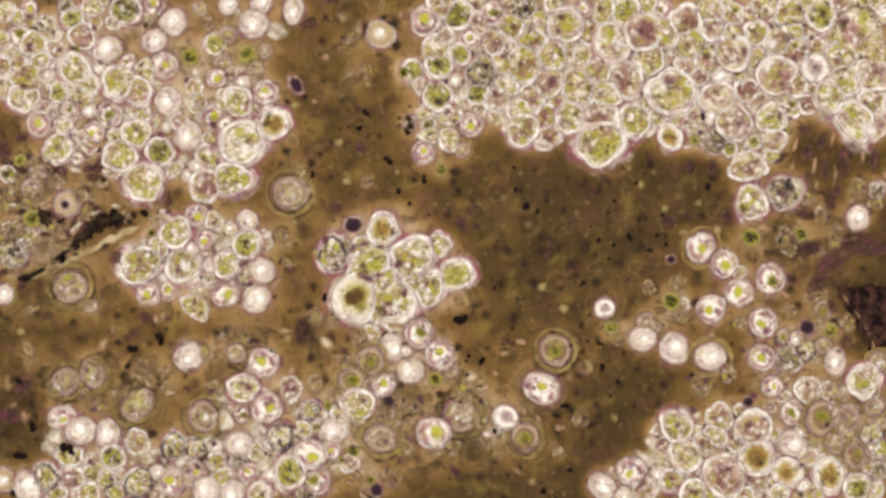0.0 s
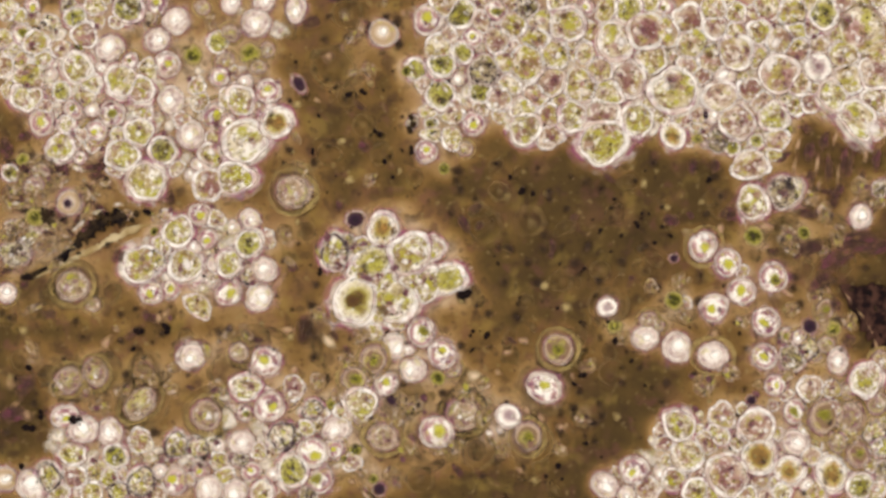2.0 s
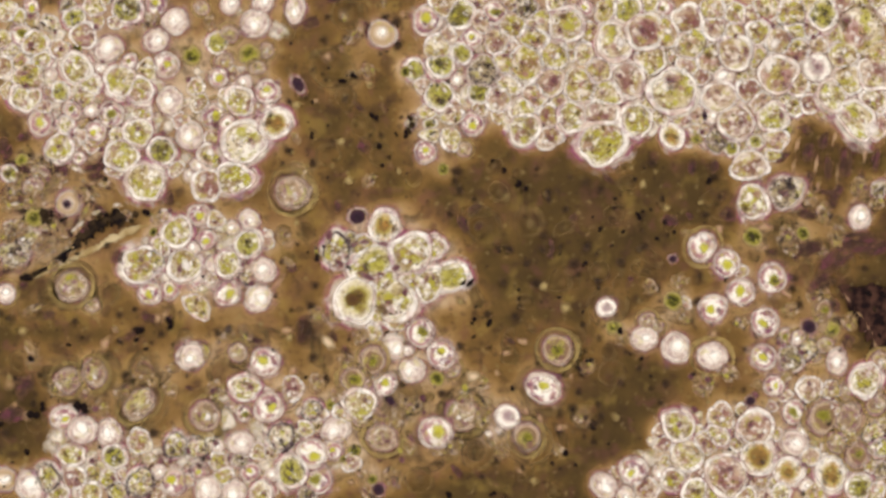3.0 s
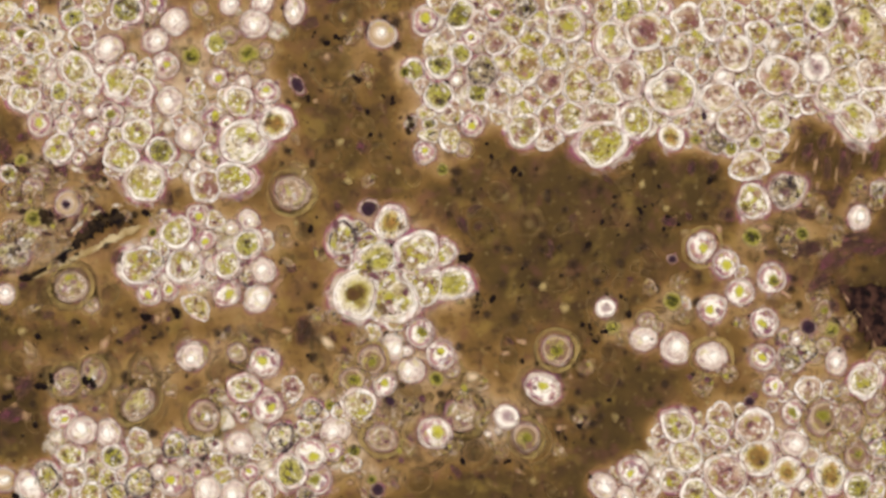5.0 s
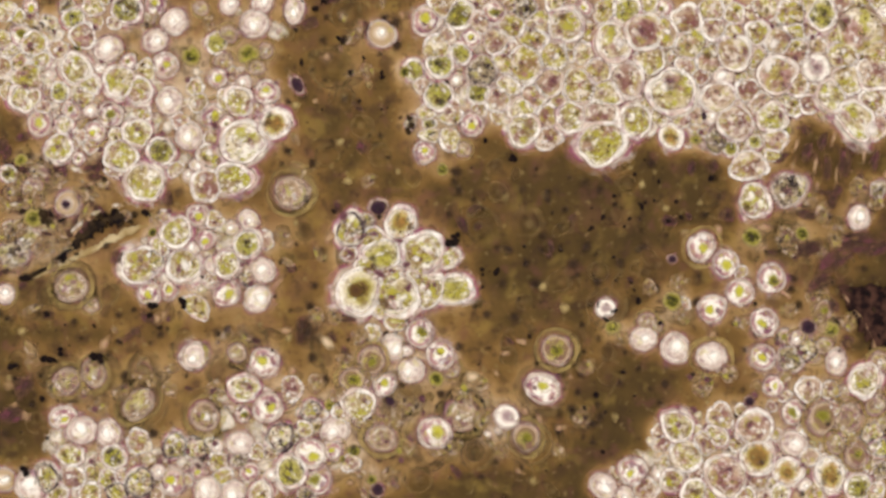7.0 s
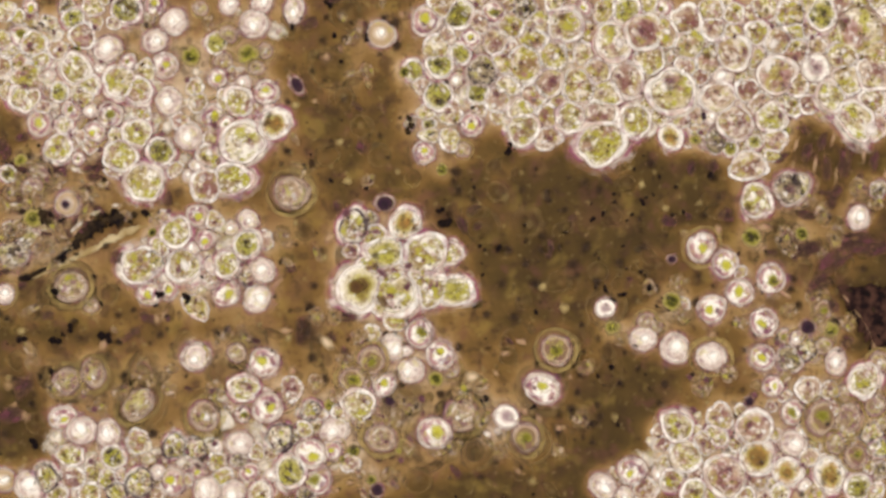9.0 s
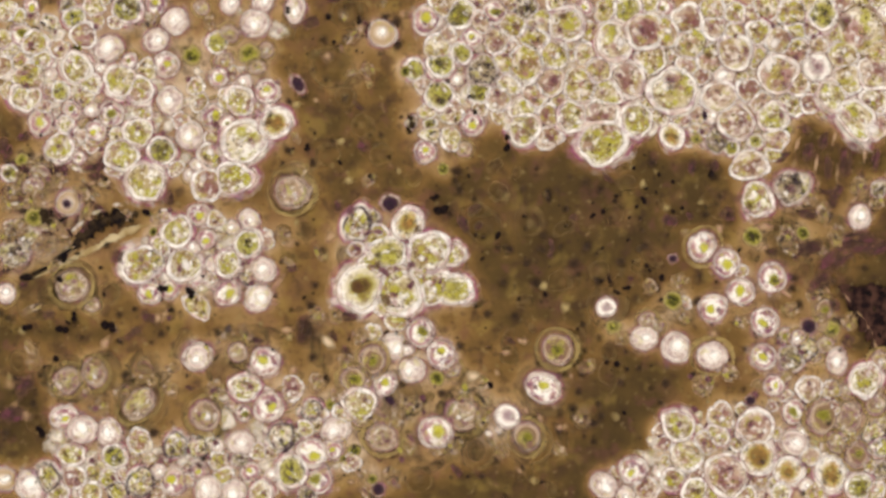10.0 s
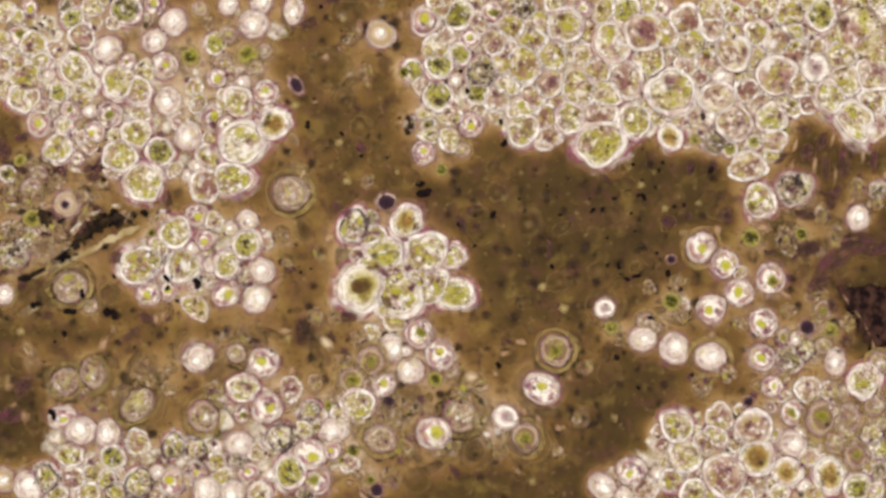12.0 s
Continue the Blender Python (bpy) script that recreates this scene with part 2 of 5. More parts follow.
                            (((0.66, 0.5, 0.42), 1.3, 0.55, 0.8), ((0.34, 0.15, 0.2), 1.5, 0.59, 0.7)), clear=0.6, reach=1.3, fade=((0.85, 0.0), (0.94, 0.95), (1.05, 1.0), (1.1, 0.6), (1.15, 0.0)), steady=False),
    "broken_membrane": cell_matter("patchy_membrane", [(0.8, CREAM), (0.9, WHITE), (1.02, (0.98, 0.96, 0.94)), (1.12, (0.85, 0.76, 0.68))], 0.06,
                                   (((0.66, 0.5, 0.42), 1.4, 0.56, 0.8), ((0.36, 0.18, 0.2), 1.7, 0.6, 0.6)), clear=0.9, reach=1.3, fade=((0.84, 0.0), (0.94, 0.95), (1.04, 0.95), (1.13, 0.0)), steady=False),
    "soft_membrane": cell_matter("soft_membrane", [(0.75, (0.68, 0.57, 0.5)), (0.9, (0.83, 0.75, 0.68)), (1.0, (0.78, 0.69, 0.6)), (1.08, (0.5, 0.33, 0.28)), (1.16, (0.4, 0.26, 0.15))], 0.1,
                                 ((PLUM, 1.0, 0.56, 0.7), (WHITE, 1.2, 0.6, 0.85)), reach=1.3, fade=((0.8, 0.0), (0.92, 0.7), (1.02, 0.75), (1.15, 0.0)), clear=0.6, steady=False),
    "dull_membrane": cell_matter("dull_membrane", [(0.75, (0.5, 0.37, 0.24)), (0.95, (0.66, 0.53, 0.4)), (1.06, (0.42, 0.27, 0.18)), (1.16, (0.32, 0.2, 0.1))], 0.12,
                                 ((PLUM, 1.1, 0.57, 0.6), ((0.8, 0.7, 0.58), 1.2, 0.6, 0.7)), reach=1.3, fade=((0.8, 0.0), (0.93, 0.55), (1.02, 0.6), (1.15, 0.0)), clear=0.6, steady=False),
    # halo glow and blurred cells in the gaps, painted as milky blobs
    "milky": cell_matter("milky_haze", [(0.0, (0.93, 0.87, 0.77)), (0.45, (0.8, 0.72, 0.6)), (0.75, (0.65, 0.54, 0.41)), (1.0, (0.54, 0.42, 0.28))], 0.5,
                         ((WHITE, 1.2, 0.55, 0.8), ((0.36, 0.17, 0.18), 1.2, 0.58, 0.7), ((0.5, 0.45, 0.12), 1.1, 0.56, 0.65)), clear=0.5, fade=((0.3, 0.9), (1.0, 0.0))),
    # a cell's phase-contrast halo painted on a skirt, reddish where it fades out
    "coat": cell_matter("white_halo", [(0.9, WHITE), (1.05, (0.96, 0.91, 0.81)), (1.15, (0.78, 0.6, 0.54)), (1.24, (0.38, 0.11, 0.19)), (1.38, (0.42, 0.2, 0.15)), (1.55, (0.42, 0.28, 0.11))], 0.18,
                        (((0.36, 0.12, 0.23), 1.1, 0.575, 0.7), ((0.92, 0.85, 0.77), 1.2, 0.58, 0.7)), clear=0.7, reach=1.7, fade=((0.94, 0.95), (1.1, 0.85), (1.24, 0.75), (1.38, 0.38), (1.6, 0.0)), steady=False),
    "thin_halo": cell_matter("tan_halo", [(0.9, (0.64, 0.51, 0.43)), (1.04, (0.54, 0.39, 0.33)), (1.13, (0.34, 0.12, 0.18)), (1.27, (0.36, 0.2, 0.11)), (1.55, (0.36, 0.25, 0.08))], 0.16,
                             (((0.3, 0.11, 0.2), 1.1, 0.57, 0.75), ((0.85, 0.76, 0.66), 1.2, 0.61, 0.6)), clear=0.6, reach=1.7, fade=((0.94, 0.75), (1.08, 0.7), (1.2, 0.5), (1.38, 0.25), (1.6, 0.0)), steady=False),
    # the blurred yellowish halo ring round a cell, put into colour
    "halo_band": cell_matter("yellow_halo", [(1.2, (0.3, 0.21, 0.05)), (1.4, (0.5, 0.38, 0.15)), (1.55, (0.34, 0.24, 0.08))], 0.1, (((0.24, 0.15, 0.05), 1.2, 0.54, 0.8),), reach=1.8, fade=((1.2, 0.0), (1.4, 0.62), (1.62, 0.0)), clear=0.5, steady=False),
    "ghost_membrane": cell_matter("faint_membrane", [(0.7, (0.1, 0.06, 0.03)), (0.95, (0.28, 0.19, 0.07)), (1.15, (0.12, 0.075, 0.035))], 0.2,
                                  (((0.08, 0.05, 0.025), 1.0, 0.52, 0.8),), clear=0.8, reach=1.3, fade=((0.76, 0.0), (0.95, 0.4), (1.0, 0.4), (1.18, 0.0)), steady=False),
    "ink_membrane": cell_matter("ink_membrane", [(0.78, (0.3, 0.22, 0.15)), (0.88, (0.13, 0.09, 0.09)), (0.98, (0.06, 0.04, 0.05)), (1.1, (0.2, 0.13, 0.11))], 0.16,
                                (((0.55, 0.46, 0.35), 1.6, 0.55, 0.85),), clear=0.7, reach=1.3, fade=((0.78, 0.0), (0.9, 0.85), (1.0, 1.0), (1.1, 0.0)), steady=False),
    "core": cell_matter("yellow_core", [(0.0, (0.48, 0.46, 0.03)), (0.5, (0.56, 0.53, 0.08)), (1.0, (0.86, 0.83, 0.6))], 0.3, (((0.32, 0.28, 0.05), 1.4, 0.6, 0.7),), fade=((0.25, 0.95), (0.95, 0.0))),
    "core_dark": cell_matter("green_core", [(0.0, (0.1, 0.09, 0.015)), (0.4, (0.24, 0.22, 0.03)), (0.75, (0.46, 0.43, 0.06)), (1.0, (0.8, 0.77, 0.5))], 0.3, ((INK, 1.3, 0.6, 0.7),), fade=((0.3, 0.95), (0.95, 0.0))),
    "hollow_core": cell_matter("hollow_core", [(0.0, (0.075, 0.035, 0.022)), (0.6, (0.12, 0.065, 0.022)), (1.0, (0.3, 0.24, 0.05))], 0.3, ((INK, 1.8, 0.6, 0.6),), fade=((0.6, 0.95), (1.0, 0.0))),
    # the bright spot of light in a cell's middle, painted as a white core
    "white_core": cell_matter("white_core", [(0.0, (0.98, 0.97, 0.95)), (0.6, WHITE), (1.0, (0.9, 0.85, 0.8))], 0.3, fade=((0.3, 1.0), (1.0, 0.0))),
    "brown_dot": cell_matter("brown_dot", [(0.0, (0.03, 0.018, 0.014)), (0.5, (0.055, 0.032, 0.02)), (1.0, (0.1, 0.06, 0.03))], 0.3, fade=((0.1, 0.8), (0.95, 0.0))),
    "plum_crumb": cell_matter("plum_crumb", [(0.0, (0.1, 0.04, 0.055)), (0.6, (0.2, 0.085, 0.1)), (1.0, (0.34, 0.2, 0.18))], 0.4, ((INK, 1.6, 0.6, 0.6),), fade=((0.3, 0.95), (1.0, 0.0))),
    "cream_dot": cell_matter("cream_dot", [(0.0, (0.74, 0.6, 0.42)), (0.5, (0.6, 0.46, 0.28)), (1.0, (0.36, 0.24, 0.1))], 0.3, fade=((0.1, 0.9), (0.98, 0.0))),
    "ridge": cell_matter("tan_ridge", [(0.0, (0.5, 0.34, 0.21)), (0.5, (0.42, 0.27, 0.14)), (1.0, (0.28, 0.17, 0.08))], 0.4, (((0.4, 0.2, 0.18), 1.4, 0.56, 0.6),), fade=((0.1, 0.85), (0.98, 0.0))),
    "pale_dot": cell_matter("pale_dot", [(0.0, (0.44, 0.34, 0.15)), (1.0, (0.28, 0.2, 0.07))], 0.3, fade=((0.1, 0.75), (0.95, 0.0))),
    "lump_lime": lump_matter("lime_lump", (0.46, 0.42, 0.05), (0.6, 0.55, 0.2)),
    "lump_white": lump_matter("white_lump", (0.97, 0.94, 0.9), (0.85, 0.77, 0.68)),
    "lump_plum": lump_matter("plum_lump", (0.17, 0.065, 0.09), (0.36, 0.2, 0.18)),
    "lump_brown": lump_matter("brown_lump", (0.12, 0.07, 0.03), (0.3, 0.2, 0.1)),
    "lump_ink": lump_matter("ink_lump", (0.03, 0.02, 0.03), (0.1, 0.07, 0.06)),
    "granule": plain_matter("dark_granule", (0.09, 0.06, 0.025), (0.26, 0.2, 0.08), 3.0),
    "granule_black": plain_matter("black_granule", (0.025, 0.02, 0.025), (0.10, 0.08, 0.07), 3.0),
    "speck": plain_matter("black_speck", (0.004, 0.003, 0.004), (0.02, 0.012, 0.011), 3.0, 0.8),
    "debris": plain_matter("black_debris", (0.006, 0.004, 0.006), (0.07, 0.045, 0.02), 14.0, 0.6, False),
    "flake": plain_matter("brown_flake", (0.01, 0.005, 0.006), (0.075, 0.036, 0.026), 26.0, 0.7, False),
    "fibre": plain_matter("yellow_fibre", (0.33, 0.23, 0.09), (0.6, 0.5, 0.3), 9.0),
}


def slime_matter():
    """Brown mucus: low places are dark brown, higher ones turn orange and then pale, which paints the bright halo round
    the cells; mottled with grains.
    """
    m, nt, bsdf = nodes_of("brown_mucus")
    geo = nt.nodes.new("ShaderNodeNewGeometry")
    pos = geo.outputs["Position"]
    sep = nt.nodes.new("ShaderNodeSeparateXYZ")
    nt.links.new(pos, sep.inputs[0])
    n1 = noise_node(nt, pos, 9.0, 4.0, False, 0.6)
    add = nt.nodes.new("ShaderNodeMath")
    add.operation = "MULTIPLY_ADD"
    nt.links.new(n1.outputs["Fac"], add.inputs[0])
    add.inputs[1].default_value = 0.010
    nt.links.new(sep.outputs["Z"], add.inputs[2])
    rng = nt.nodes.new("ShaderNodeMapRange")
    nt.links.new(add.outputs[0], rng.inputs["Value"])
    rng.inputs["From Min"].default_value, rng.inputs["From Max"].default_value = 0.004, 0.029
    ramp = ramp_node(nt, [(0.0, (0.058, 0.037, 0.014)), (0.2, (0.096, 0.06, 0.019)), (0.38, (0.21, 0.121, 0.037)), (0.58, (0.405, 0.257, 0.108)), (0.74, (0.57, 0.43, 0.28)), (0.92, (0.75, 0.625, 0.5))], False)
    nt.links.new(rng.outputs[0], ramp.inputs[0])
    colour = ramp.outputs[0]
    n2 = noise_node(nt, pos, 26.0, 3.0, False)
    for k, (pc, grain, edge, amount) in enumerate((((0.055, 0.03, 0.018), 13.0, 0.6, 0.6), ((0.34, 0.24, 0.06), 10.0, 0.62, 0.35), ((0.2, 0.09, 0.06), 7.0, 0.6, 0.25), ((0.16, 0.06, 0.055), 15.0, 0.62, 0.35), ((0.05, 0.028, 0.018), 27.0, 0.63, 0.5), ((0.33, 0.25, 0.1), 34.0, 0.67, 0.55), ((0.03, 0.018, 0.014), 50.0, 0.675, 0.7))):
        shift = nt.nodes.new("ShaderNodeVectorMath")
        shift.operation = "ADD"
        nt.links.new(pos, shift.inputs[0])
        shift.inputs[1].default_value = (3.7 * k, 1.9 * k, 0.0)
        n3 = noise_node(nt, shift.outputs[0], grain, 2.0, False)
        r3 = ramp_node(nt, [(edge - 0.08, (0, 0, 0)), (edge + 0.08, (amount, amount, amount))])
        nt.links.new(n3.outputs["Fac"], r3.inputs[0])
        colour = mix_node(nt, r3.outputs[0], colour, pc)
    nt.links.new(colour, bsdf.inputs["Base Color"])
    bump(nt, bsdf, n2.outputs["Fac"], 0.3, 0.004)
    bsdf.inputs["Roughness"].default_value = 0.5
    return m


M["slime"] = slime_matter()


# ---- shapes ----
def finish(bm, name, material, smooth=True):
    me = bpy.data.meshes.new(name)
    bm.to_mesh(me)
    bm.free()
    me.materials.append(material)
    if smooth:
        me.polygons.foreach_set("use_smooth", [True] * len(me.polygons))
    return me


def part(name, me, parent, label="", m=None):
    ob = new(name, me)
    ob.parent = parent
    if m is not None:
        ob.matrix_basis = m
    return tagged(ob, label) if label else ob


def outline(variant, a, corner):
    """Radius of a cell's uneven outline at the angle a."""
    r = random.Random(variant * 7 + 3)
    p = [r.uniform(0, 6.28) for _ in range(4)]
    k = 2.2 if corner else 1.0
    return (1 + 0.035 * k * math.sin(2 * a + p[0]) + (0.03 * math.sin(3 * a + p[1])
            + 0.02 * math.sin(5 * a + p[2]) + 0.01 * math.sin(7 * a + p[3])) * (k if corner else 0.4))


SEG = 36


@lru_cache(None)
def free_shape(variant, corner):
    """The outline of a cell that nothing presses, as SEG radii."""
    return tuple(outline(variant, i * math.tau / SEG, corner) for i in range(SEG))


def with_rim(bm, layer, rings, seg=SEG):
    """Join rings of vertices, given as (rim, vertices), into a skin, and note on each vertex how far out it lies."""
    for rim, ring in rings:
        for v in ring:
            v[layer] = rim
    for (_, lo), (_, hi) in zip(rings, rings[1:]):
        for i in range(seg):
            bm.faces.new((lo[i], lo[(i + 1) % seg], hi[(i + 1) % seg], hi[i]))


def spoke(i, d, z):
    a = i * math.tau / SEG
    return Vector((d * math.cos(a), d * math.sin(a), z))


@lru_cache(None)
def body_mesh(material, shape, height=0.55, seed=0):
    """A low dome over an outline, slightly lumpy, standing on z = 0."""
    bm = bmesh.new()
    layer = bm.verts.layers.float.new("rim")
    rings = []
    for f in (1.0, 0.97, 0.92, 0.85, 0.76, 0.65, 0.52, 0.38, 0.24, 0.11):
        ring = []
        for i in range(SEG):
            v = spoke(i, shape[i] * f, height * math.sqrt(1 - f * f * 0.999))
            v.z *= 1 + 0.12 * noise.noise(v * 2.5 + Vector((seed, 0, 0)))
            ring.append(bm.verts.new(v))
        rings.append((f, ring))
    with_rim(bm, layer, rings)
    top = bm.verts.new((0, 0, height))
    for i in range(SEG):
        bm.faces.new((rings[-1][1][i], rings[-1][1][(i + 1) % SEG], top))
    return finish(bm, "body", M[material])


@lru_cache(None)
def ring_mesh(material, shape, radius, thick, z, uneven=0.35, seed=0):
    """A closed tube that runs round a cell's outline, of uneven thickness."""
    bm, sides = bmesh.new(), 8
    layer = bm.verts.layers.float.new("rim")
    loops = []
    for i in range(SEG):
        a = i * math.tau / SEG
        t = thick * (1 + uneven * math.sin(a + seed) + 0.5 * uneven * math.sin(3 * a + 2 * seed))
        loop = []
        for j in range(sides):
            b = j * math.tau / sides
            v = bm.verts.new(spoke(i, shape[i] * radius + t * math.cos(b), max(0.01, z + 0.55 * t * math.sin(b))))
            v[layer] = radius + thick * math.cos(b)
            loop.append(v)
        loops.append(loop)
    for i in range(SEG):
        p, q = loops[i], loops[(i + 1) % SEG]
        for j in range(sides):
            bm.faces.new((p[j], q[j], q[(j + 1) % sides], p[(j + 1) % sides]))
    return finish(bm, "ring", M[material])


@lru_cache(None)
def halo_mesh(material, shape, reach=1.6):
    """A skirt that carries a cell's painted halo and slopes down from its flank to the ground."""
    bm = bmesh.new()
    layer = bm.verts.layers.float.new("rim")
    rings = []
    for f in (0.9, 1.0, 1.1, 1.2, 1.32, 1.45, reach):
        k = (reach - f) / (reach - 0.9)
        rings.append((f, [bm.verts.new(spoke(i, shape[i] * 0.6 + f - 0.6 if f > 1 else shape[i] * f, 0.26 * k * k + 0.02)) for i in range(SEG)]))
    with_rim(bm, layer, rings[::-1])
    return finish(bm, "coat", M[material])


@lru_cache(None)
def core_mesh(material, variant):
    """A soft spot inside a cell: a very low dome."""
    return body_mesh(material, free_shape(variant + 20, True), 1.0, variant)


@lru_cache(None)
def granule_mesh(material, variant, count, reach, size, height=0.55):
    """Grains that lie on a cell's dome."""
    r = random.Random(variant * 31 + count)
    bm = bmesh.new()
    for _ in range(count):
        d, a = reach * math.sqrt(r.random()), r.uniform(0, math.tau)
        s = size * r.uniform(0.6, 1.4)
        z = height * math.sqrt(max(0.0, 1 - d * d)) + 0.1 * s
        m = Matrix.LocRotScale((d * math.cos(a), d * math.sin(a), z), Euler((0, 0, r.uniform(0, 3))), (s * r.uniform(0.7, 1.6), s, s * 0.6))
        bmesh.ops.create_icosphere(bm, subdivisions=1, radius=1, matrix=m)
    return finish(bm, "granules", M[material])


# kind: name, label, body matter, membrane matter, membrane thickness, painted halo matter, core (matter, size), grains
# (matter, count, reach, size), corner, lumps
KINDS = {
    "w": ("round_cell", "round milky white cell with a bright core in brown mucus", "white", "soft_membrane", 0.10, "thin_halo", ("white_core", 0.5), None, False, ()),
    "y": ("yellow_cored_cell", "round white cell with a yellow-green core and pinkish rim", "lime", "soft_membrane", 0.09, "thin_halo", ("core", 0.5), None, False, ("white", "plum")),
    "g": ("olive_cell", "round cell filled with dark olive-green grains inside a white rim", "olive", "membrane", 0.13, "coat", None, ("granule", 14, 0.6, 0.06), False, ("ink", "lime", "ink", "lime", "brown")),
    "c": ("clear_cell", "clear rounded cell with thin bright rim and grainy inside", "clear", "membrane", 0.13, "coat", None, ("granule", 12, 0.7, 0.045), True, ("lime", "lime", "white", "brown", "plum")),
    "t": ("packed_cell", "tan mottled cell packed among others with pale outline", "tissue", "broken_membrane", 0.12, "", None, ("granule", 12, 0.8, 0.05), True, ("brown", "lime", "white", "plum")),
    "v": ("tissue_cell", "mottled tan cell merging into the tissue round it", "tissue", "broken_membrane", 0.09, "", None, ("granule", 14, 0.9, 0.05), True, ("brown", "lime", "white", "plum", "brown", "lime", "plum")),
    "u": ("milky_glow", "soft milky blob standing for blurred cells and painted glow", "milky", "", 0.1, "", None, None, True, ()),
    "p": ("plum_cell", "cell with reddish plum-brown inside and a pale rim", "plum", "broken_membrane", 0.12, "", None, ("granule", 6, 0.6, 0.05), True, ("plum", "plum", "white")),
    "k": ("granular_cell", "dark grey lumpy cell crowded with black grains", "clump", "soft_membrane", 0.07, "thin_halo", None, ("granule_black", 34, 0.92, 0.06), True, ("ink", "white", "ink", "plum", "ink")),
    "b": ("hollow_cell", "large bright-walled cell with a dark brown hollow", "big", "membrane", 0.12, "coat", ("hollow_core", 0.4), None, True, ()),
    "h": ("faint_cell_or_halo", "faint brown blurred cell or painted halo ring in the mucus", "ghost", "ghost_membrane", 0.14, "", None, None, False, ()),
    "q": ("pale_disc_cell", "pale tan round cell with a small white core", "pale", "soft_membrane", 0.06, "thin_halo", ("white_core", 0.36), None, False, ()),
    "a": ("lilac_cell", "small white-ringed cell with a lilac-grey middle", "lilac", "soft_membrane", 0.1, "thin_halo", None, None, False, ("plum",)),
    "r": ("green_cored_cell", "tan ringed cell with a dark green core", "dull", "dull_membrane", 0.09, "thin_halo", ("core_dark", 0.5), None, False, ("ink",)),
    "l": ("lime_cell", "lime-green grainy cell inside the loose raft", "limey", "broken_membrane", 0.1, "coat", None, ("granule", 10, 0.7, 0.05), True, ("lime", "lime", "ink", "brown")),
    "d": ("dark_cell", "small round blackish purple cell with a pale edge", "dark", "", 0.13, "thin_halo", None, None, False, ()),
    "e": ("green_cell", "soft dark green cell without a bright rim", "green", "", 0.1, "", None, ("granule", 6, 0.6, 0.06), False, ("ink", "lime")),
    "s": ("striped_cell", "small pale cell crossed by dark stripes", "clear", "soft_membrane", 0.1, "", None, ("granule_black", 9, 0.8, 0.12), True, ("ink", "ink")),
    "n": ("dim_cell", "dim clear cell without a bright rim, out among the mucus", "dim", "dull_membrane", 0.1, "thin_halo", None, ("granule", 8, 0.7, 0.05), False, ("plum", "lime", "white")),
    "x": ("dark_rimmed_cell", "pale grainy cell inside a dark beaded rim", "clear", "ink_membrane", 0.13, "coat", None, ("granule_black", 18, 0.95, 0.06), True, ("ink", "white", "ink", "lime")),
    "m": ("murky_cell", "murky brown mottled cell half sunk in mucus", "murky", "", 0.1, "", None, ("granule", 6, 0.8, 0.05), True, ("ink", "plum", "lime")),
    "o": ("amber_cell", "oval bright-rimmed cell with an amber-brown middle", "amber", "membrane", 0.13, "coat", None, ("granule", 9, 0.5, 0.055), False, ("ink", "brown")),
    "z": ("plum_grain", "dark plum grain stuck to the loose raft of cells", "plum_crumb", "", 0.1, "", None, None, True, ()),
    "j": ("pale_streak", "blurred cream streak sunk in the mucus", "cream_dot", "", 0.1, "", None, None, True, ()),
    "i": ("tan_ridge", "soft pinkish tan ridge between dark folds", "ridge", "", 0.1, "", None, None, True, ()),
    "f": ("dark_fold", "dark reddish brown fold of mucus", "fold", "", 0.1, "", None, None, True, ()),
}
# how far one cell may bulge over the line where it meets its neighbour, in parts of its radius; kinds not named press on none
SLACK = {"t": 0.0, "v": 0.0, "p": 0.02, "c": 0.06, "g": 0.08, "s": 0.05, "b": 0.1, "o": 0.1, "x": 0.1, "y": 0.12, "w": 0.2, "k": 0.1, "a": 0.15, "l": 0.1}
rng = random.Random(11)
CELLS = []            # survey x, y, radius, weight and kind of every cell
WAITING = []          # cells that are built once all of them are known


def pressed_shape(px, py, r, kind, stretch, turn, variant, corner, seed):
    """The outline of a cell among its neighbours: each pair meets along a straight, slightly rounded line."""
    near = []
    for qx, qy, qr, _, qk in CELLS:
        d = math.hypot(qx - px, qy - py)
        if qk in SLACK and 1.0 < d < (r + qr) * 1.2:
            s = (d * d + r * r - qr * qr) / (2 * d)
            if s > 0.45 * r:
                near.append(((qx - px) / d, (py - qy) / d, (s + SLACK[kind] * r - 0.6)))
    co, si = math.cos(radians(turn)), math.sin(radians(turn))
    free, shape = free_shape(variant, corner), []
    for i in range(SEG):
        a = i * math.tau / SEG
        lx, ly = stretch * math.cos(a), math.sin(a) / math.sqrt(stretch)
        dx, dy = lx * co - ly * si, lx * si + ly * co
        n = math.hypot(dx, dy)
        whole = r * n * free[i]
        total = 1.0
        for ux, uy, s in near:
            c = (dx * ux + dy * uy) / n
            if c > 0.05:
                total += (whole * c / s) ** 9
        shape.append(round(free[i] * total ** (-1 / 9), 4))
    return tuple(shape)


def cell(px, py, r, kind="t", stretch=1.0, turn=None, group="", lift=None):
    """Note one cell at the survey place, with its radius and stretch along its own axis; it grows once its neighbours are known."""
    CELLS.append((px, py, r, 0.0 if kind in "fuzji" else 0.3 if kind in "hdm" else 1.0, kind))
    spec = (px, py, r, kind, stretch, rng.uniform(0, 360) if turn is None else turn, group, lift)
    WAITING.append(spec)
    return spec


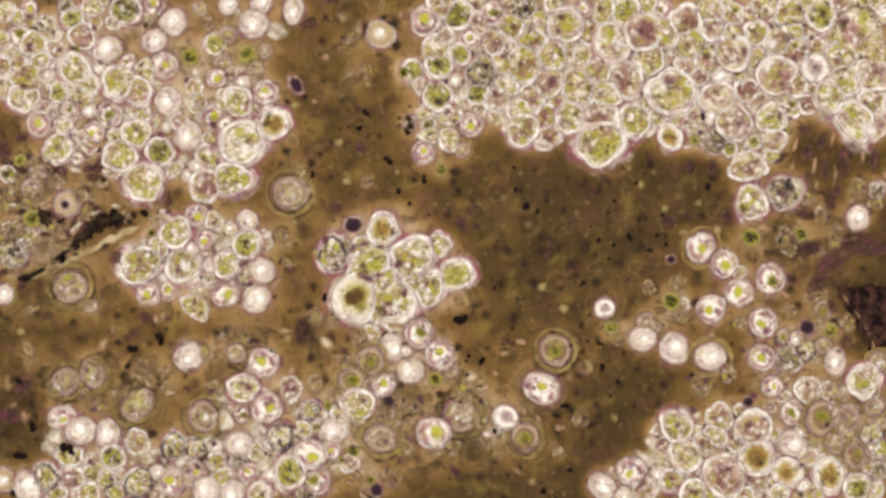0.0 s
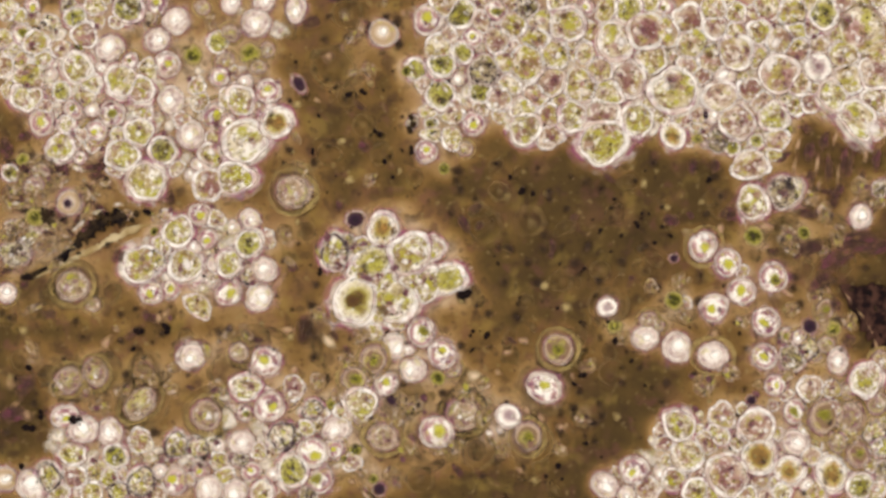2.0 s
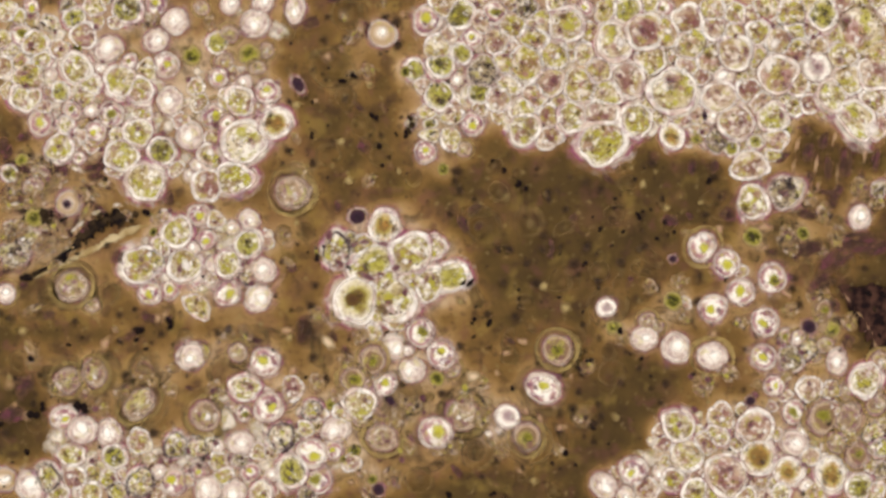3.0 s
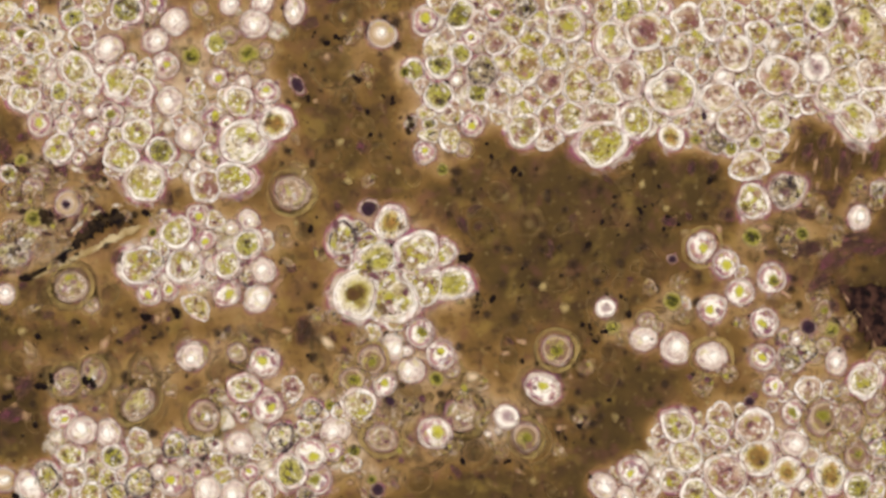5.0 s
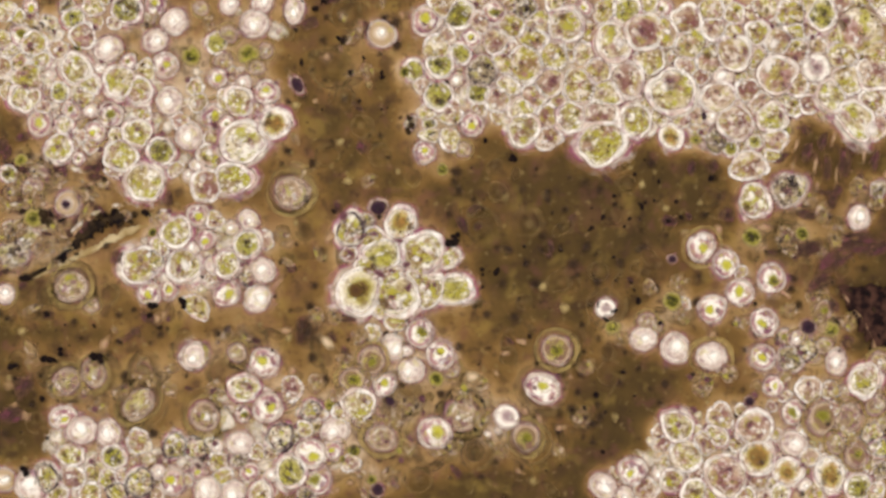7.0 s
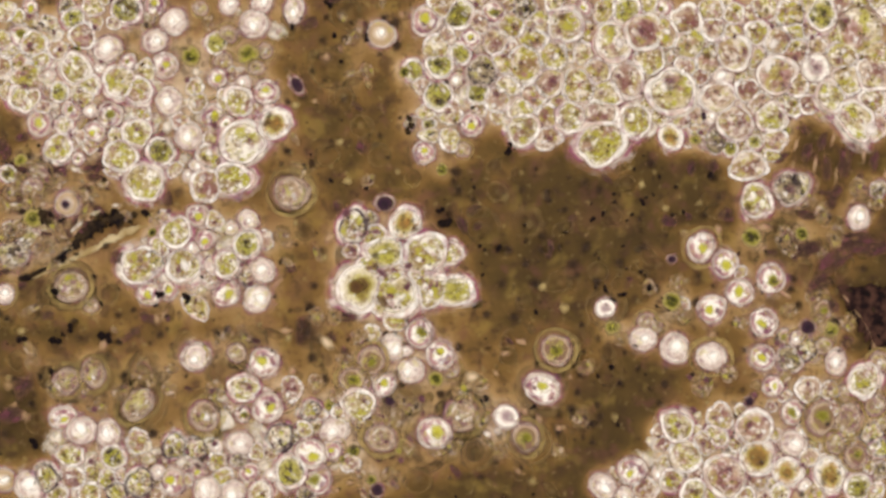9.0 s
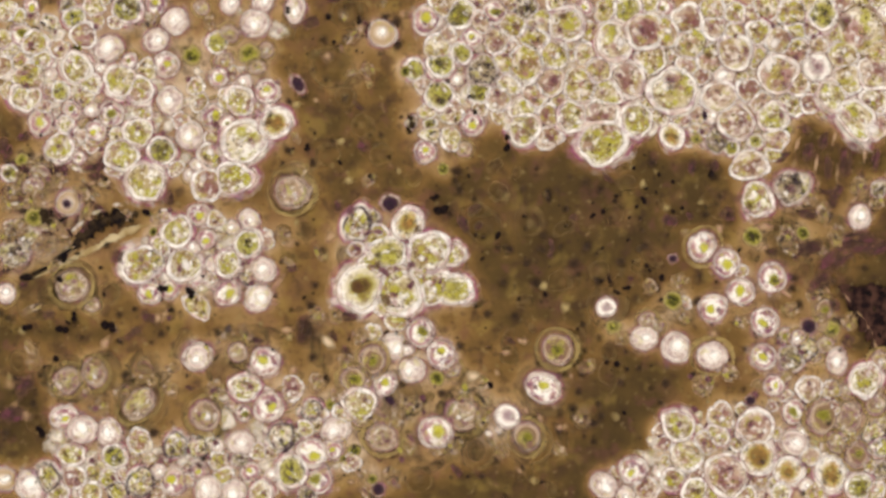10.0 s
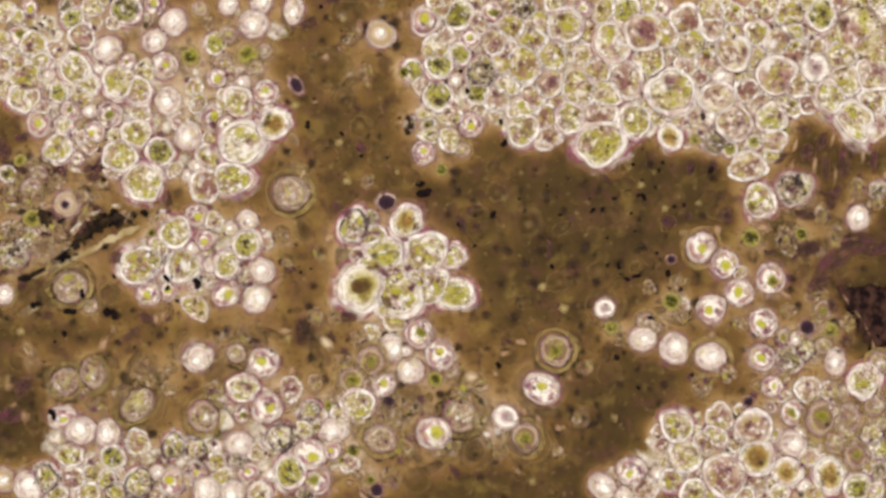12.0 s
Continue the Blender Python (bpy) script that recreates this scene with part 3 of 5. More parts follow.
def grow(px, py, r, kind, stretch, turn, group, lift):
    """Build one cell with its parts."""
    name, label, matter, skin, rt, coat, core, grains, corner, lumps = KINDS[kind]
    v, seed = rng.randrange(9), rng.randrange(9)
    shape = pressed_shape(px, py, r, kind, stretch, turn, v, corner, seed) if kind in SLACK else free_shape(v, corner)
    if skin == "membrane" and r < 20:
        skin = "broken_membrane"
    elif kind == "v" and r > 35:
        skin = ""
    elif kind == "p" and r > 30:
        skin = "membrane"
    R = r * U
    x, y, _ = plan(px, py)
    thing = new(name)
    low = 0.3 if kind in "hfuji" else 0.6 if kind == "m" else 1.0
    rt *= 1.15 if r < 17 else 0.95 if r < 29 else 0.7
    z = rng.uniform(0.0, 0.012) if lift is None else lift
    thing.matrix_basis = pose(x, y, (0.017 if kind == "u" else 0.014 if kind == "h" else 0.020 if kind in "fmji" else 0.013) + z * low, rng.uniform(-4, 4) * low, rng.uniform(-4, 4) * low, turn)
    thing.scale = (R * stretch, R / math.sqrt(stretch), R * rng.uniform(0.85, 1.1) * low * (0.6 if kind in "wyq" else 0.8))
    thing.empty_display_size = 0.5
    tagged(thing, label, {"f": "mucus fold", "z": "grain", "j": "streak", "i": "mucus fold"}.get(kind, "cell"), group or name.replace("_", " ") + "s")
    part("body", body_mesh(matter, shape, 0.55, seed), thing)
    if skin:
        part("membrane", ring_mesh(skin, shape, 0.97, rt * 1.4, 0.27, 0.45, seed), thing, "cell membrane with its bright halo painted on")
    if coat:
        part("coat", halo_mesh(coat, shape), thing, "milky optical halo of the cell painted on a skirt")
    # some cells get a ring that paints their outer halo
    if kind in "nr" or kind in "wyq" and rng.random() < 0.12:
        part("gel_ring", ring_mesh("halo_band", free_shape(v, False), 1.42, 0.22, 0.26, 0.4, seed), thing, "thin yellowish optical halo ring painted round the cell")
    if core:
        s = core[1] * rng.uniform(0.8, 1.2)
        dark = kind == "y" and rng.random() < 0.33
        part("core", core_mesh("core_dark" if dark else core[0], v % 3), thing, "dark green cell core" if dark else "dark brown cell core" if core[0] == "hollow_core" else "bright cell core with its focus glow painted in",
             Matrix.LocRotScale((rng.uniform(-0.2, 0.2), rng.uniform(-0.2, 0.2), 0.53), Euler((0, 0, rng.uniform(0, 6))), (s * rng.uniform(0.9, 1.5), s * rng.uniform(0.75, 1.1), 0.08)))
    for lump in lumps:
        if rng.random() < 0.4:
            continue
        d, a, s = rng.uniform(0.1, 0.66), rng.uniform(0, math.tau), rng.uniform(0.16, 0.34)
        part("granule", core_mesh("lump_" + lump, v % 3), thing, lump + " granule" if lump != "ink" else "black granule",
             Matrix.LocRotScale((d * math.cos(a), d * math.sin(a), 0.56 * math.sqrt(1 - d * d)), Euler((0, 0, rng.uniform(0, 6))), (s * rng.uniform(1, 1.7), s, 0.05)))
    if grains:
        ob = part("fine_grain", granule_mesh(grains[0], v, grains[1], grains[2], grains[3]), thing, "small dark grains")
        tagged(ob, kind="stuff")
    return thing


def cells(text, group):
    """A patch of cells: one word each, x,y,radius,kind and at will stretch and turn."""
    for word in text.split():
        x, y, r, k, *more = word.split(",")
        size = 1.3 if k in "tpv" and "tissue" in group else 1.15 if k in "tpv" else 1.06 if k == "c" else 0.94 if k in "wy" else 1.0
        cell(float(x), float(y), float(r) * size, k, float(more[0]) if more else rng.uniform(1.0, 1.1), float(more[1]) if more else None, group)


def inside(x, y, corners):
    """Whether a place lies inside a patch."""
    odd = False
    for (ax, ay), (bx, by) in zip(corners, corners[1:] + corners[:1]):
        if (ay > y) != (by > y) and x < (bx - ax) * (y - ay) / (by - ay) + ax:
            odd = not odd
    return odd


def fill(text, tries, kinds, group):
    """Small cells squeezed into the gaps of a patch, whose corners the text gives."""
    corners = [tuple(float(v) for v in w.split(",")) for w in text.split()]
    xs, ys = [c[0] for c in corners], [c[1] for c in corners]
    for _ in range(tries):
        x, y = rng.uniform(min(xs), max(xs)), rng.uniform(min(ys), max(ys))
        if not inside(x, y, corners):
            continue
        gap = min(math.hypot(x - c[0], y - c[1]) - c[2] for c in CELLS)
        if gap > 3:
            cell(x, y, max(11, min(22, gap * 1.15 + 7)), rng.choice(kinds), rng.uniform(1, 1.25), group=group)


def underlay(text, step, group):
    """Soft milky blobs beneath a patch, which paint halo glow and blurred cells where the gaps between its upper cells
    let them show.
    """
    corners = [tuple(float(v) for v in w.split(",")) for w in text.split()]
    xs, ys = [c[0] for c in corners], [c[1] for c in corners]
    upper, x = list(CELLS), min(xs)
    while x < max(xs):
        y = min(ys)
        while y < max(ys):
            px, py = x + rng.uniform(-0.5, 0.5) * step, y + rng.uniform(-0.5, 0.5) * step
            gap = min(math.hypot(px - c[0], py - c[1]) - c[2] for c in upper)
            crowd = sum(math.hypot(px - c[0], py - c[1]) < c[2] + 22 for c in upper if c[4] in SLACK)
            if inside(px, py, corners) and -3 < gap < 12 and crowd > 2:
                cell(px, py, rng.uniform(14, 22), "u", rng.uniform(1, 1.5), group=group, lift=0.002)
            y += step
        x += step


# ---- the cells, patch by patch: x,y,radius,kind and, where it is long, stretch and turn ----
cells("35,63,21,y 85,42,17,s 32,30,13,t 130,32,20,g 118,12,15,k 146,62,21,p 135,87,13,e 190,87,27,w 60,78,22,t 103,88,15,p 225,17,27,g 275,72,22,w", "cells of the upper left patch")
cells("308,38,25,w 292,117,24,y 335,98,23,e 383,75,19,g 370,42,17,m 300,180,26,w 5,118,17,p 35,108,15,t 72,105,16,c 48,138,27,v 45,170,27,c 105,163,17,g", "cells of the upper left patch")
cells("135,122,26,c 158,150,18,c 214,145,28,c 245,161,24,c 147,174,18,t 127,197,17,y 76,190,13,p 70,216,24,y 195,203,24,y 114,220,14,c 168,234,20,y 243,235,24,c", "cells of the upper left patch")
cells("105,262,24,c 130,253,9,p 138,281,12,y 161,256,13,p 213,277,28,c 285,268,24,g 335,242,26,w 375,205,23,y 350,182,16,t 372,277,25,c 381,247,19,p 38,284,14,e", "cells of the upper left patch")
cells("68,308,18,n 12,20,16,t 5,70,16,t 20,90,14,c 165,12,16,t 55,35,14,p 262,30,13,n 405,8,18,w 355,15,12,n 250,200,15,c 310,300,12,p 15,160,15,t", "cells of the upper left patch")
cells("85,132,14,w 175,122,14,w 160,195,14,w 320,215,14,p 395,110,16,n 385,138,18,y 400,178,16,t 345,155,14,t 205,240,12,t", "cells of the upper left patch")
cells("450,42,26,w 440,98,23,e 430,127,9,p,1.6,0 430,147,15,w 470,165,24,y 421,178,26,c 465,4,20,w 520,17,22,w,1.3,90 486,217,27,o 428,252,37,c,1.2,30 411,136,14,p 400,221,17,y", "cells of the upper left patch")
cells("205,298,18,c 255,321,32,c 410,318,29,c,1.2,20 366,326,26,p,1.15,80 335,310,13,w 475,190,14,w 350,292,14,w 455,120,12,n 470,90,12,n 405,60,14,n", "cells of the upper left patch")

cells("812,26,27,g 875,22,23,y 930,15,23,k 833,68,21,y 880,72,19,p 955,42,20,t 1000,46,32,c 1035,14,15,y 1085,75,34,c,1.1,100 1140,58,30,p 1110,20,26,g 1110,138,27,p", "packed cells of the upper right tissue")
cells("930,113,30,t 972,145,24,p 975,100,24,t 1026,155,27,t 853,128,29,k 848,163,22,g 880,176,19,p 835,219,23,y 925,194,23,c 928,226,28,c 970,205,18,p 1010,206,28,c", "packed cells of the upper right tissue")
cells("1062,201,25,p 1065,250,39,c,1.1,10 1124,214,30,u 1124,213,28,c 1190,162,42,c 1188,241,22,o 1175,15,18,y 1180,60,24,t 1060,130,22,p 1045,60,16,t 905,45,20,t 850,40,16,p", "packed cells of the upper right tissue")
cells("895,110,18,t 900,150,17,t 1070,165,24,t 945,72,22,v 990,180,14,p 1150,105,24,t 945,170,20,t 905,90,15,p 1085,110,15,w 785,10,20,t 775,85,20,t 778,115,24,g", "packed cells of the upper right tissue")
cells("790,65,14,p 755,36,28,y 733,125,19,g 716,127,12,e 776,170,27,g 760,220,12,g 751,269,21,y 783,300,13,e 800,205,14,t 795,245,15,t 820,265,13,n 815,95,18,g", "packed cells of the upper right tissue")
cells("808,140,16,w 800,190,12,p", "packed cells of the upper right tissue")
cells("1215,40,25,p 1260,48,19,p 1222,78,26,v 1215,115,18,p 1260,20,20,t 1300,25,19,c 1340,55,22,c 1330,30,16,p 1298,95,28,p 1254,105,23,t 1380,75,23,p 1352,96,9,k", "packed cells of the upper right tissue")
cells("1375,132,30,p 1446,84,15,p 1445,120,29,a 1455,26,29,g 1520,56,37,v 1280,135,22,w 1325,160,19,p 1272,172,26,p 1300,218,27,p 1258,205,17,w 1245,206,10,d 1232,205,14,p", "packed cells of the upper right tissue")
cells("1365,205,26,c 1405,190,16,c 1470,170,27,c,1.2,-60 1515,212,34,c,1.4,-45 1270,250,24,k 1232,247,13,e 1293,262,14,g 1335,252,14,g 1372,250,16,p 1326,292,23,p 1355,15,20,t 1400,25,22,t", "packed cells of the upper right tissue")
cells("1405,90,22,v 1405,55,18,t 1490,100,22,t 1500,140,24,t 1545,130,26,p 1545,180,24,c 1550,95,20,t 1340,105,16,t 1345,180,17,p 1300,60,17,t 1410,150,18,t 1430,50,14,p", "packed cells of the upper right tissue")
cells("1430,185,14,p 1480,60,14,t 1565,25,18,w 1240,135,14,p 1430,10,14,t 1310,190,12,w 1390,230,13,e 1550,225,18,p", "packed cells of the upper right tissue")

cells("352,382,21,y 362,425,20,y 313,412,25,c 325,470,29,c 250,469,32,c,1.1,10 270,461,20,x 380,470,19,w 265,520,22,y 297,512,21,y 345,505,16,w 401,520,25,y 440,390,19,w", "cells of the left patch")
cells("438,432,24,g 400,468,22,c 440,487,19,x 463,478,23,w 455,528,26,w 282,440,16,c 290,383,10,p 273,386,14,m 340,440,14,w 410,405,15,w 270,412,10,e", "cells of the left patch")
cells("60,385,22,e 25,450,26,k 55,330,16,n 8,520,18,w 50,425,20,k 15,308,14,g 95,400,16,m 160,540,13,n 88,440,15,m 20,405,14,k", "cells of the left edge")
cell(126, 507, 27, "n", 1.0)
cell(119, 361, 22, "q", 1.0)
cell(118, 362, 8, "d", 1.0, 0, "", 0.034)
cell(515, 341, 29, "n", 1.0)
cell(675, 60, 25, "q", 1.0)
cell(206, 453, 17, "f", 1.2, 30)
cell(40, 503, 11, "f", 1.3, 60)
cell(40, 242, 13, "f", 1.3, 20)
cell(5, 262, 17, "f", 1.2, 80)

cells("118,675,22,n 165,661,21,n 158,686,9,d 245,715,25,n,1.3,45 362,737,24,n 145,763,27,w 192,768,25,w 202,808,22,g 216,800,12,p 125,806,20,c 55,862,29,w 82,848,24,x", "cells of the lower left patch")
cells("130,845,20,p 190,848,17,c 206,870,18,x 160,873,18,t 247,855,25,x 305,852,26,y 310,790,22,x 346,794,20,x 352,834,17,y 330,852,10,p 367,868,26,w 5,850,22,q", "cells of the lower left patch")
cells("100,875,18,c 280,835,14,w 235,820,12,n 395,845,16,t", "cells of the lower left patch")
cells("420,625,16,n 468,641,27,y 432,688,22,c 475,722,27,y 505,708,17,n 516,688,18,p 430,732,17,y 414,720,10,p 553,728,18,x 567,735,10,p 583,718,14,e 592,762,27,w", "cells of the lower left patch")
cells("635,715,27,c 625,673,21,r 658,638,22,r 696,615,25,w 726,655,25,w 742,590,26,y 779,628,26,y 680,681,22,y 690,710,10,d 772,671,16,e 425,786,24,w 495,775,24,x", "cells of the lower left patch")
cells("521,775,12,k 552,803,28,y 515,835,28,g 561,851,27,y 424,815,15,k 441,836,19,y 411,871,25,w 461,872,19,c 541,880,18,k 675,776,24,n 770,765,30,y 625,798,14,e", "cells of the lower left patch")
cells("606,814,9,e 621,820,14,p 657,848,12,e 668,868,12,d 701,566,18,t 480,840,15,w 385,790,14,w 455,800,14,t 605,735,15,t 540,760,13,t 660,590,13,t 650,680,12,p", "cells of the lower left patch")
cells("720,620,12,w 640,745,13,n 800,655,13,n", "cells of the lower left patch")
cells("985,620,26,r 960,688,30,y,1.12,-25 897,738,22,a 931,775,23,r 816,735,28,n 860,715,16,m 885,760,10,w 862,770,8,w", "cells scattered in the mucus")

cells("1195,617,27,w 1259,631,27,w 1140,600,24,w 1350,632,23,y 1398,636,23,k 1429,618,19,x 1442,628,14,n 1370,683,20,y 1432,690,20,p 1480,641,20,w,1.25,90 1530,675,26,c", "cells of the lower right patch")
cells("1327,710,9,d 1405,730,24,y 1455,740,26,r 1473,722,12,p 1500,740,25,n 1366,720,9,p 1335,757,30,p 1276,740,22,p 1268,771,20,c 1200,757,27,c 1246,785,20,p 1213,806,28,t", "cells of the lower right patch")
cells("1340,810,32,o 1285,843,35,p 1405,786,26,w 1345,852,15,p 1395,835,26,o 1426,835,9,e 1432,808,16,p 1470,840,30,o 1515,807,19,r 1520,862,24,g 1545,768,20,x 1557,792,17,x", "cells of the lower right patch")
cells("1560,832,15,k 1230,872,24,c 1190,850,21,c 1252,875,20,c 1440,872,19,t 1380,875,18,c 1550,715,18,n 1500,605,16,f 1560,645,20,n 1500,690,15,n 1545,870,16,t 1320,878,16,t", "cells of the lower right patch")
cells("1420,765,13,w 1310,770,13,w 1480,785,16,n 1560,745,14,n 1470,690,14,p 1390,700,10,p 1500,775,14,t 1425,860,14,w 1360,785,12,w", "cells of the lower right patch")
cells("1243,437,26,y 1285,467,25,y 1312,481,10,p 1365,493,27,y 1310,518,25,y 1260,547,26,y 1190,535,21,e 1352,571,26,y 1430,579,14,d 1457,548,15,r 1470,584,18,e 1519,385,22,w", "cells of the lower right patch")
cells("1330,420,22,e 1420,414,14,e 1072,545,17,a 1085,581,16,e 1145,570,15,n 1390,598,16,y 1460,612,14,n 1415,595,10,n 1160,580,12,n 1070,861,24,w 1120,835,27,y 1142,867,20,p", "cells of the lower right patch")
cells("1165,840,16,w 1105,877,16,w 1210,538,10,p 1190,459,8,d 1555,335,16,k 1410,600,14,w", "cells of the lower right patch")

cells("615,25,30,h 587,118,38,h 580,275,20,h 672,275,20,h 610,172,18,h 855,400,30,h 1085,380,18,h 935,395,26,h 880,340,18,h 1110,325,16,h", "faint cells sunken in the mucus")
cells("610,455,20,h 1075,625,14,h 930,840,15,h 255,660,32,h 80,525,14,h 190,520,20,h 30,640,18,h 1030,740,22,h 1080,660,22,h", "faint cells sunken in the mucus")
cells("990,500,20,h 1060,480,18,h 900,630,16,h 740,850,24,h 840,800,16,h 60,750,18,h 640,225,20,h 1020,600,16,h 730,315,14,h 540,410,16,h", "faint cells sunken in the mucus")

cell(763, 240, 17, "s", 1.35, -8)
cell(727, 218, 11, "k", 1.3, 75)
cell(526, 150, 12, "d", 1.4, -55)


# ---- gaps between the larger cells of the patches ----
fill("735,0 1568,0 1568,230 1400,190 1390,280 1240,270 1160,230 1050,250 900,240 870,190 760,270 730,130", 1000, "tvpvt", "packed cells of the upper right tissue")
fill("0,0 540,0 500,130 505,220 450,330 340,350 230,340 190,260 60,240 0,200", 120, "vpuy", "cells of the upper left patch")
fill("220,440 300,390 430,370 480,430 480,540 390,550 250,540", 40, "vpu", "cells of the left patch")
fill("50,850 110,740 200,740 300,770 420,670 520,680 600,700 620,740 600,882 50,882", 120, "vpuy", "cells of the lower left patch")
fill("1050,882 1180,740 1340,700 1400,770 1568,790 1568,882", 170, "vtpu", "cells of the lower right patch")

# ---- milky blobs beneath the patches: halo glow painted into the gaps ----
underlay("735,0 1568,0 1568,230 1400,190 1390,280 1240,270 1160,230 1050,250 900,240 870,190 760,270 730,130", 23, "milky cells beneath the upper right tissue")
underlay("0,30 100,20 190,120 270,150 400,190 505,190 505,220 450,330 340,350 230,340 190,260 60,240 0,200", 23, "milky cells beneath the upper left patch")
underlay("230,450 300,395 420,380 450,430 440,470 450,500 400,505 340,520 300,515 250,500", 23, "milky cells beneath the left patch")
underlay("50,850 110,740 200,740 300,770 420,670 520,680 600,700 620,740 600,882 50,882", 23, "milky cells beneath the lower left patch")
underlay("1050,882 1180,740 1340,720 1400,770 1568,800 1568,882", 23, "milky cells beneath the lower right patch")

# ---- murky cells half sunk in the mucus ----
cells("30,405,22,m 70,432,24,m 112,440,18,m 92,470,15,m 10,418,18,m 60,352,22,m 20,340,18,m 100,320,18,m 145,345,20,m 30,470,18,m", "murky cells half sunk in the mucus")
cells("165,655,22,m 100,690,20,m 150,700,18,m 215,690,22,m 60,640,20,m 250,655,24,m 300,690,18,m 380,690,22,m 180,725,16,m 400,590,18,m", "murky cells half sunk in the mucus")
cells("600,700,20,m 650,740,22,m 700,740,22,m 730,720,20,m 720,790,26,m 820,700,24,m 850,745,22,m 800,790,22,m 850,680,18,m 640,600,22,m", "murky cells half sunk in the mucus")
cells("560,680,20,m 610,640,18,m 590,560,18,m 640,660,14,m 560,560,18,m 1030,740,20,m 1040,650,18,m 890,800,20,m 700,850,22,m 640,840,18,m", "murky cells half sunk in the mucus")
cells("1390,420,22,m 1430,350,20,m 1455,380,22,m 1480,420,22,m 1520,330,20,m 1550,360,18,m 1400,550,16,m 1440,530,18,m 1310,570,16,m", "murky cells half sunk in the mucus")
cells("1210,560,18,m 1150,510,18,m 1200,500,18,m 1100,600,16,m 1290,660,20,m 1240,690,18,m 1450,560,16,m 1500,570,20,m 500,420,18,m 530,300,20,m", "murky cells half sunk in the mucus")

# ---- out-of-focus halo rings round some of the cells, painted on wide low domes ----
cells("362,735,45,h 250,715,46,h 515,335,42,h 960,690,47,h 985,622,42,h 930,778,44,h 768,768,50,h 120,672,42,h 170,662,36,h 128,507,42,h", "faint cells sunken in the mucus")
cells("845,800,30,h 1072,545,34,h 700,700,40,h 820,735,42,h 1390,430,40,h 440,620,36,h 60,530,36,h 400,660,34,h", "faint cells sunken in the mucus")

# ---- the mottled ground at the left edge ----
mott = random.Random(8)
for _ in range(130):
    x, y = mott.uniform(0, 185), mott.uniform(285, 490)
    if abs((y - 490) + 0.62 * (x - 45)) > 22 and (y - 490) + 0.62 * (x - 45) < 0 and math.hypot(x - 119, y - 361) > 30:
        cell(x, y, mott.uniform(6, 15), mott.choice("mfifimff"), mott.uniform(1.1, 2.2), mott.uniform(-60, 60), "mottles of the left edge")

# cream highlights of the left edge, painted in as milky streaks
for x, y, r, s, a in ((137, 401, 8, 2.4, 40), (48, 404, 8, 2.6, 15), (20, 362, 8, 2.2, 0), (23, 335, 10, 1.6, 20), (58, 333, 9, 1.8, -20), (105, 325, 8, 2.2, 10), (128, 365, 9, 2.0, 50), (155, 345, 9, 2.2, -40), (92, 445, 8, 2.6, 35),
                      (40, 440, 8, 2.0, 10), (205, 365, 8, 2.4, 10), (165, 378, 8, 2.4, 15), (15, 400, 8, 2.0, 30), (80, 405, 8, 2.2, 10), (60, 300, 9, 2.0, 30), (135, 300, 9, 1.8, -30)):
    cell(x, y, r, "u", s, a, "mottles of the left edge", 0.03)

# ---- blurred mottles in the open mucus: x and y from, x and y to, how many ----
for x0, y0, x1, y1, n in ((0, 545, 480, 740, 46), (500, 0, 720, 370, 26), (560, 660, 1000, 882, 46), (1180, 400, 1480, 700, 34), (480, 400, 600, 660, 16), (810, 290, 1290, 560, 40), (820, 560, 1060, 760, 16), (1370, 330, 1568, 520, 16), (180, 350, 330, 420, 6)):
    for _ in range(n):
        x, y = mott.uniform(x0, x1), mott.uniform(y0, y1)
        if min(math.hypot(x - c[0], y - c[1]) - c[2] for c in CELLS if c[4] in SLACK or c[4] in "nrqe") > 4:
            cell(x, y, mott.uniform(7, 17), mott.choice("ffmihhmimi" if y0 > 380 or x0 < 600 else "fhhfh"), mott.uniform(1.0, 1.8), None, "blurred mottles in the mucus", 0.0)

# ---- dark folds in the mucus ----
for x, y, r, s, a in ((1429, 272, 17, 1.3, 80), (1456, 250, 14, 1.7, 75), (1424, 228, 13, 1.6, -50), (1464, 298, 15, 2.2, 86), (1495, 290, 20, 1.9, 84), (1474, 355, 15, 1.5, 80), (1444, 380, 14, 1.6, 10),
                      (1384, 278, 12, 1.8, 40), (1519, 322, 13, 1.8, 70), (1508, 262, 15, 1.6, 85), (1548, 285, 15, 1.6, 80), (1555, 335, 13, 1.5, 20), (1432, 320, 13, 1.7, 85), (1425, 380, 15, 1.6, -15),
                      (1475, 462, 28, 1.8, 35), (1430, 440, 24, 1.5, 20), (1515, 430, 30, 1.8, 0), (1450, 500, 24, 1.5, 40), (1475, 540, 14, 1.4, -60), (1555, 440, 20, 1.5, 20),
                      (76, 382, 20, 2.0, 10), (100, 390, 14, 1.8, -20), (45, 372, 15, 2.0, 5), (12, 274, 11, 1.6, 60), (34, 292, 14, 1.4, 30), (15, 425, 12, 1.5, 10), (28, 455, 12, 1.8, 20), (62, 425, 13, 1.8, -25),
                      (135, 395, 14, 1.6, 45), (140, 345, 12, 1.7, 50), (85, 325, 12, 2.0, 20), (20, 340, 13, 1.8, -10), (110, 420, 13, 1.7, 35), (175, 300, 10, 2.0, 60), (60, 350, 10, 2.2, 0),
                      (42, 682, 24, 1.3, 60), (18, 735, 22, 1.4, 20), (610, 625, 15, 1.2, 0), (615, 560, 16, 1.8, 10), (535, 585, 22, 1.5, 80)):
    cell(x, y, r, "f", s, a, "dark folds in the mucus")
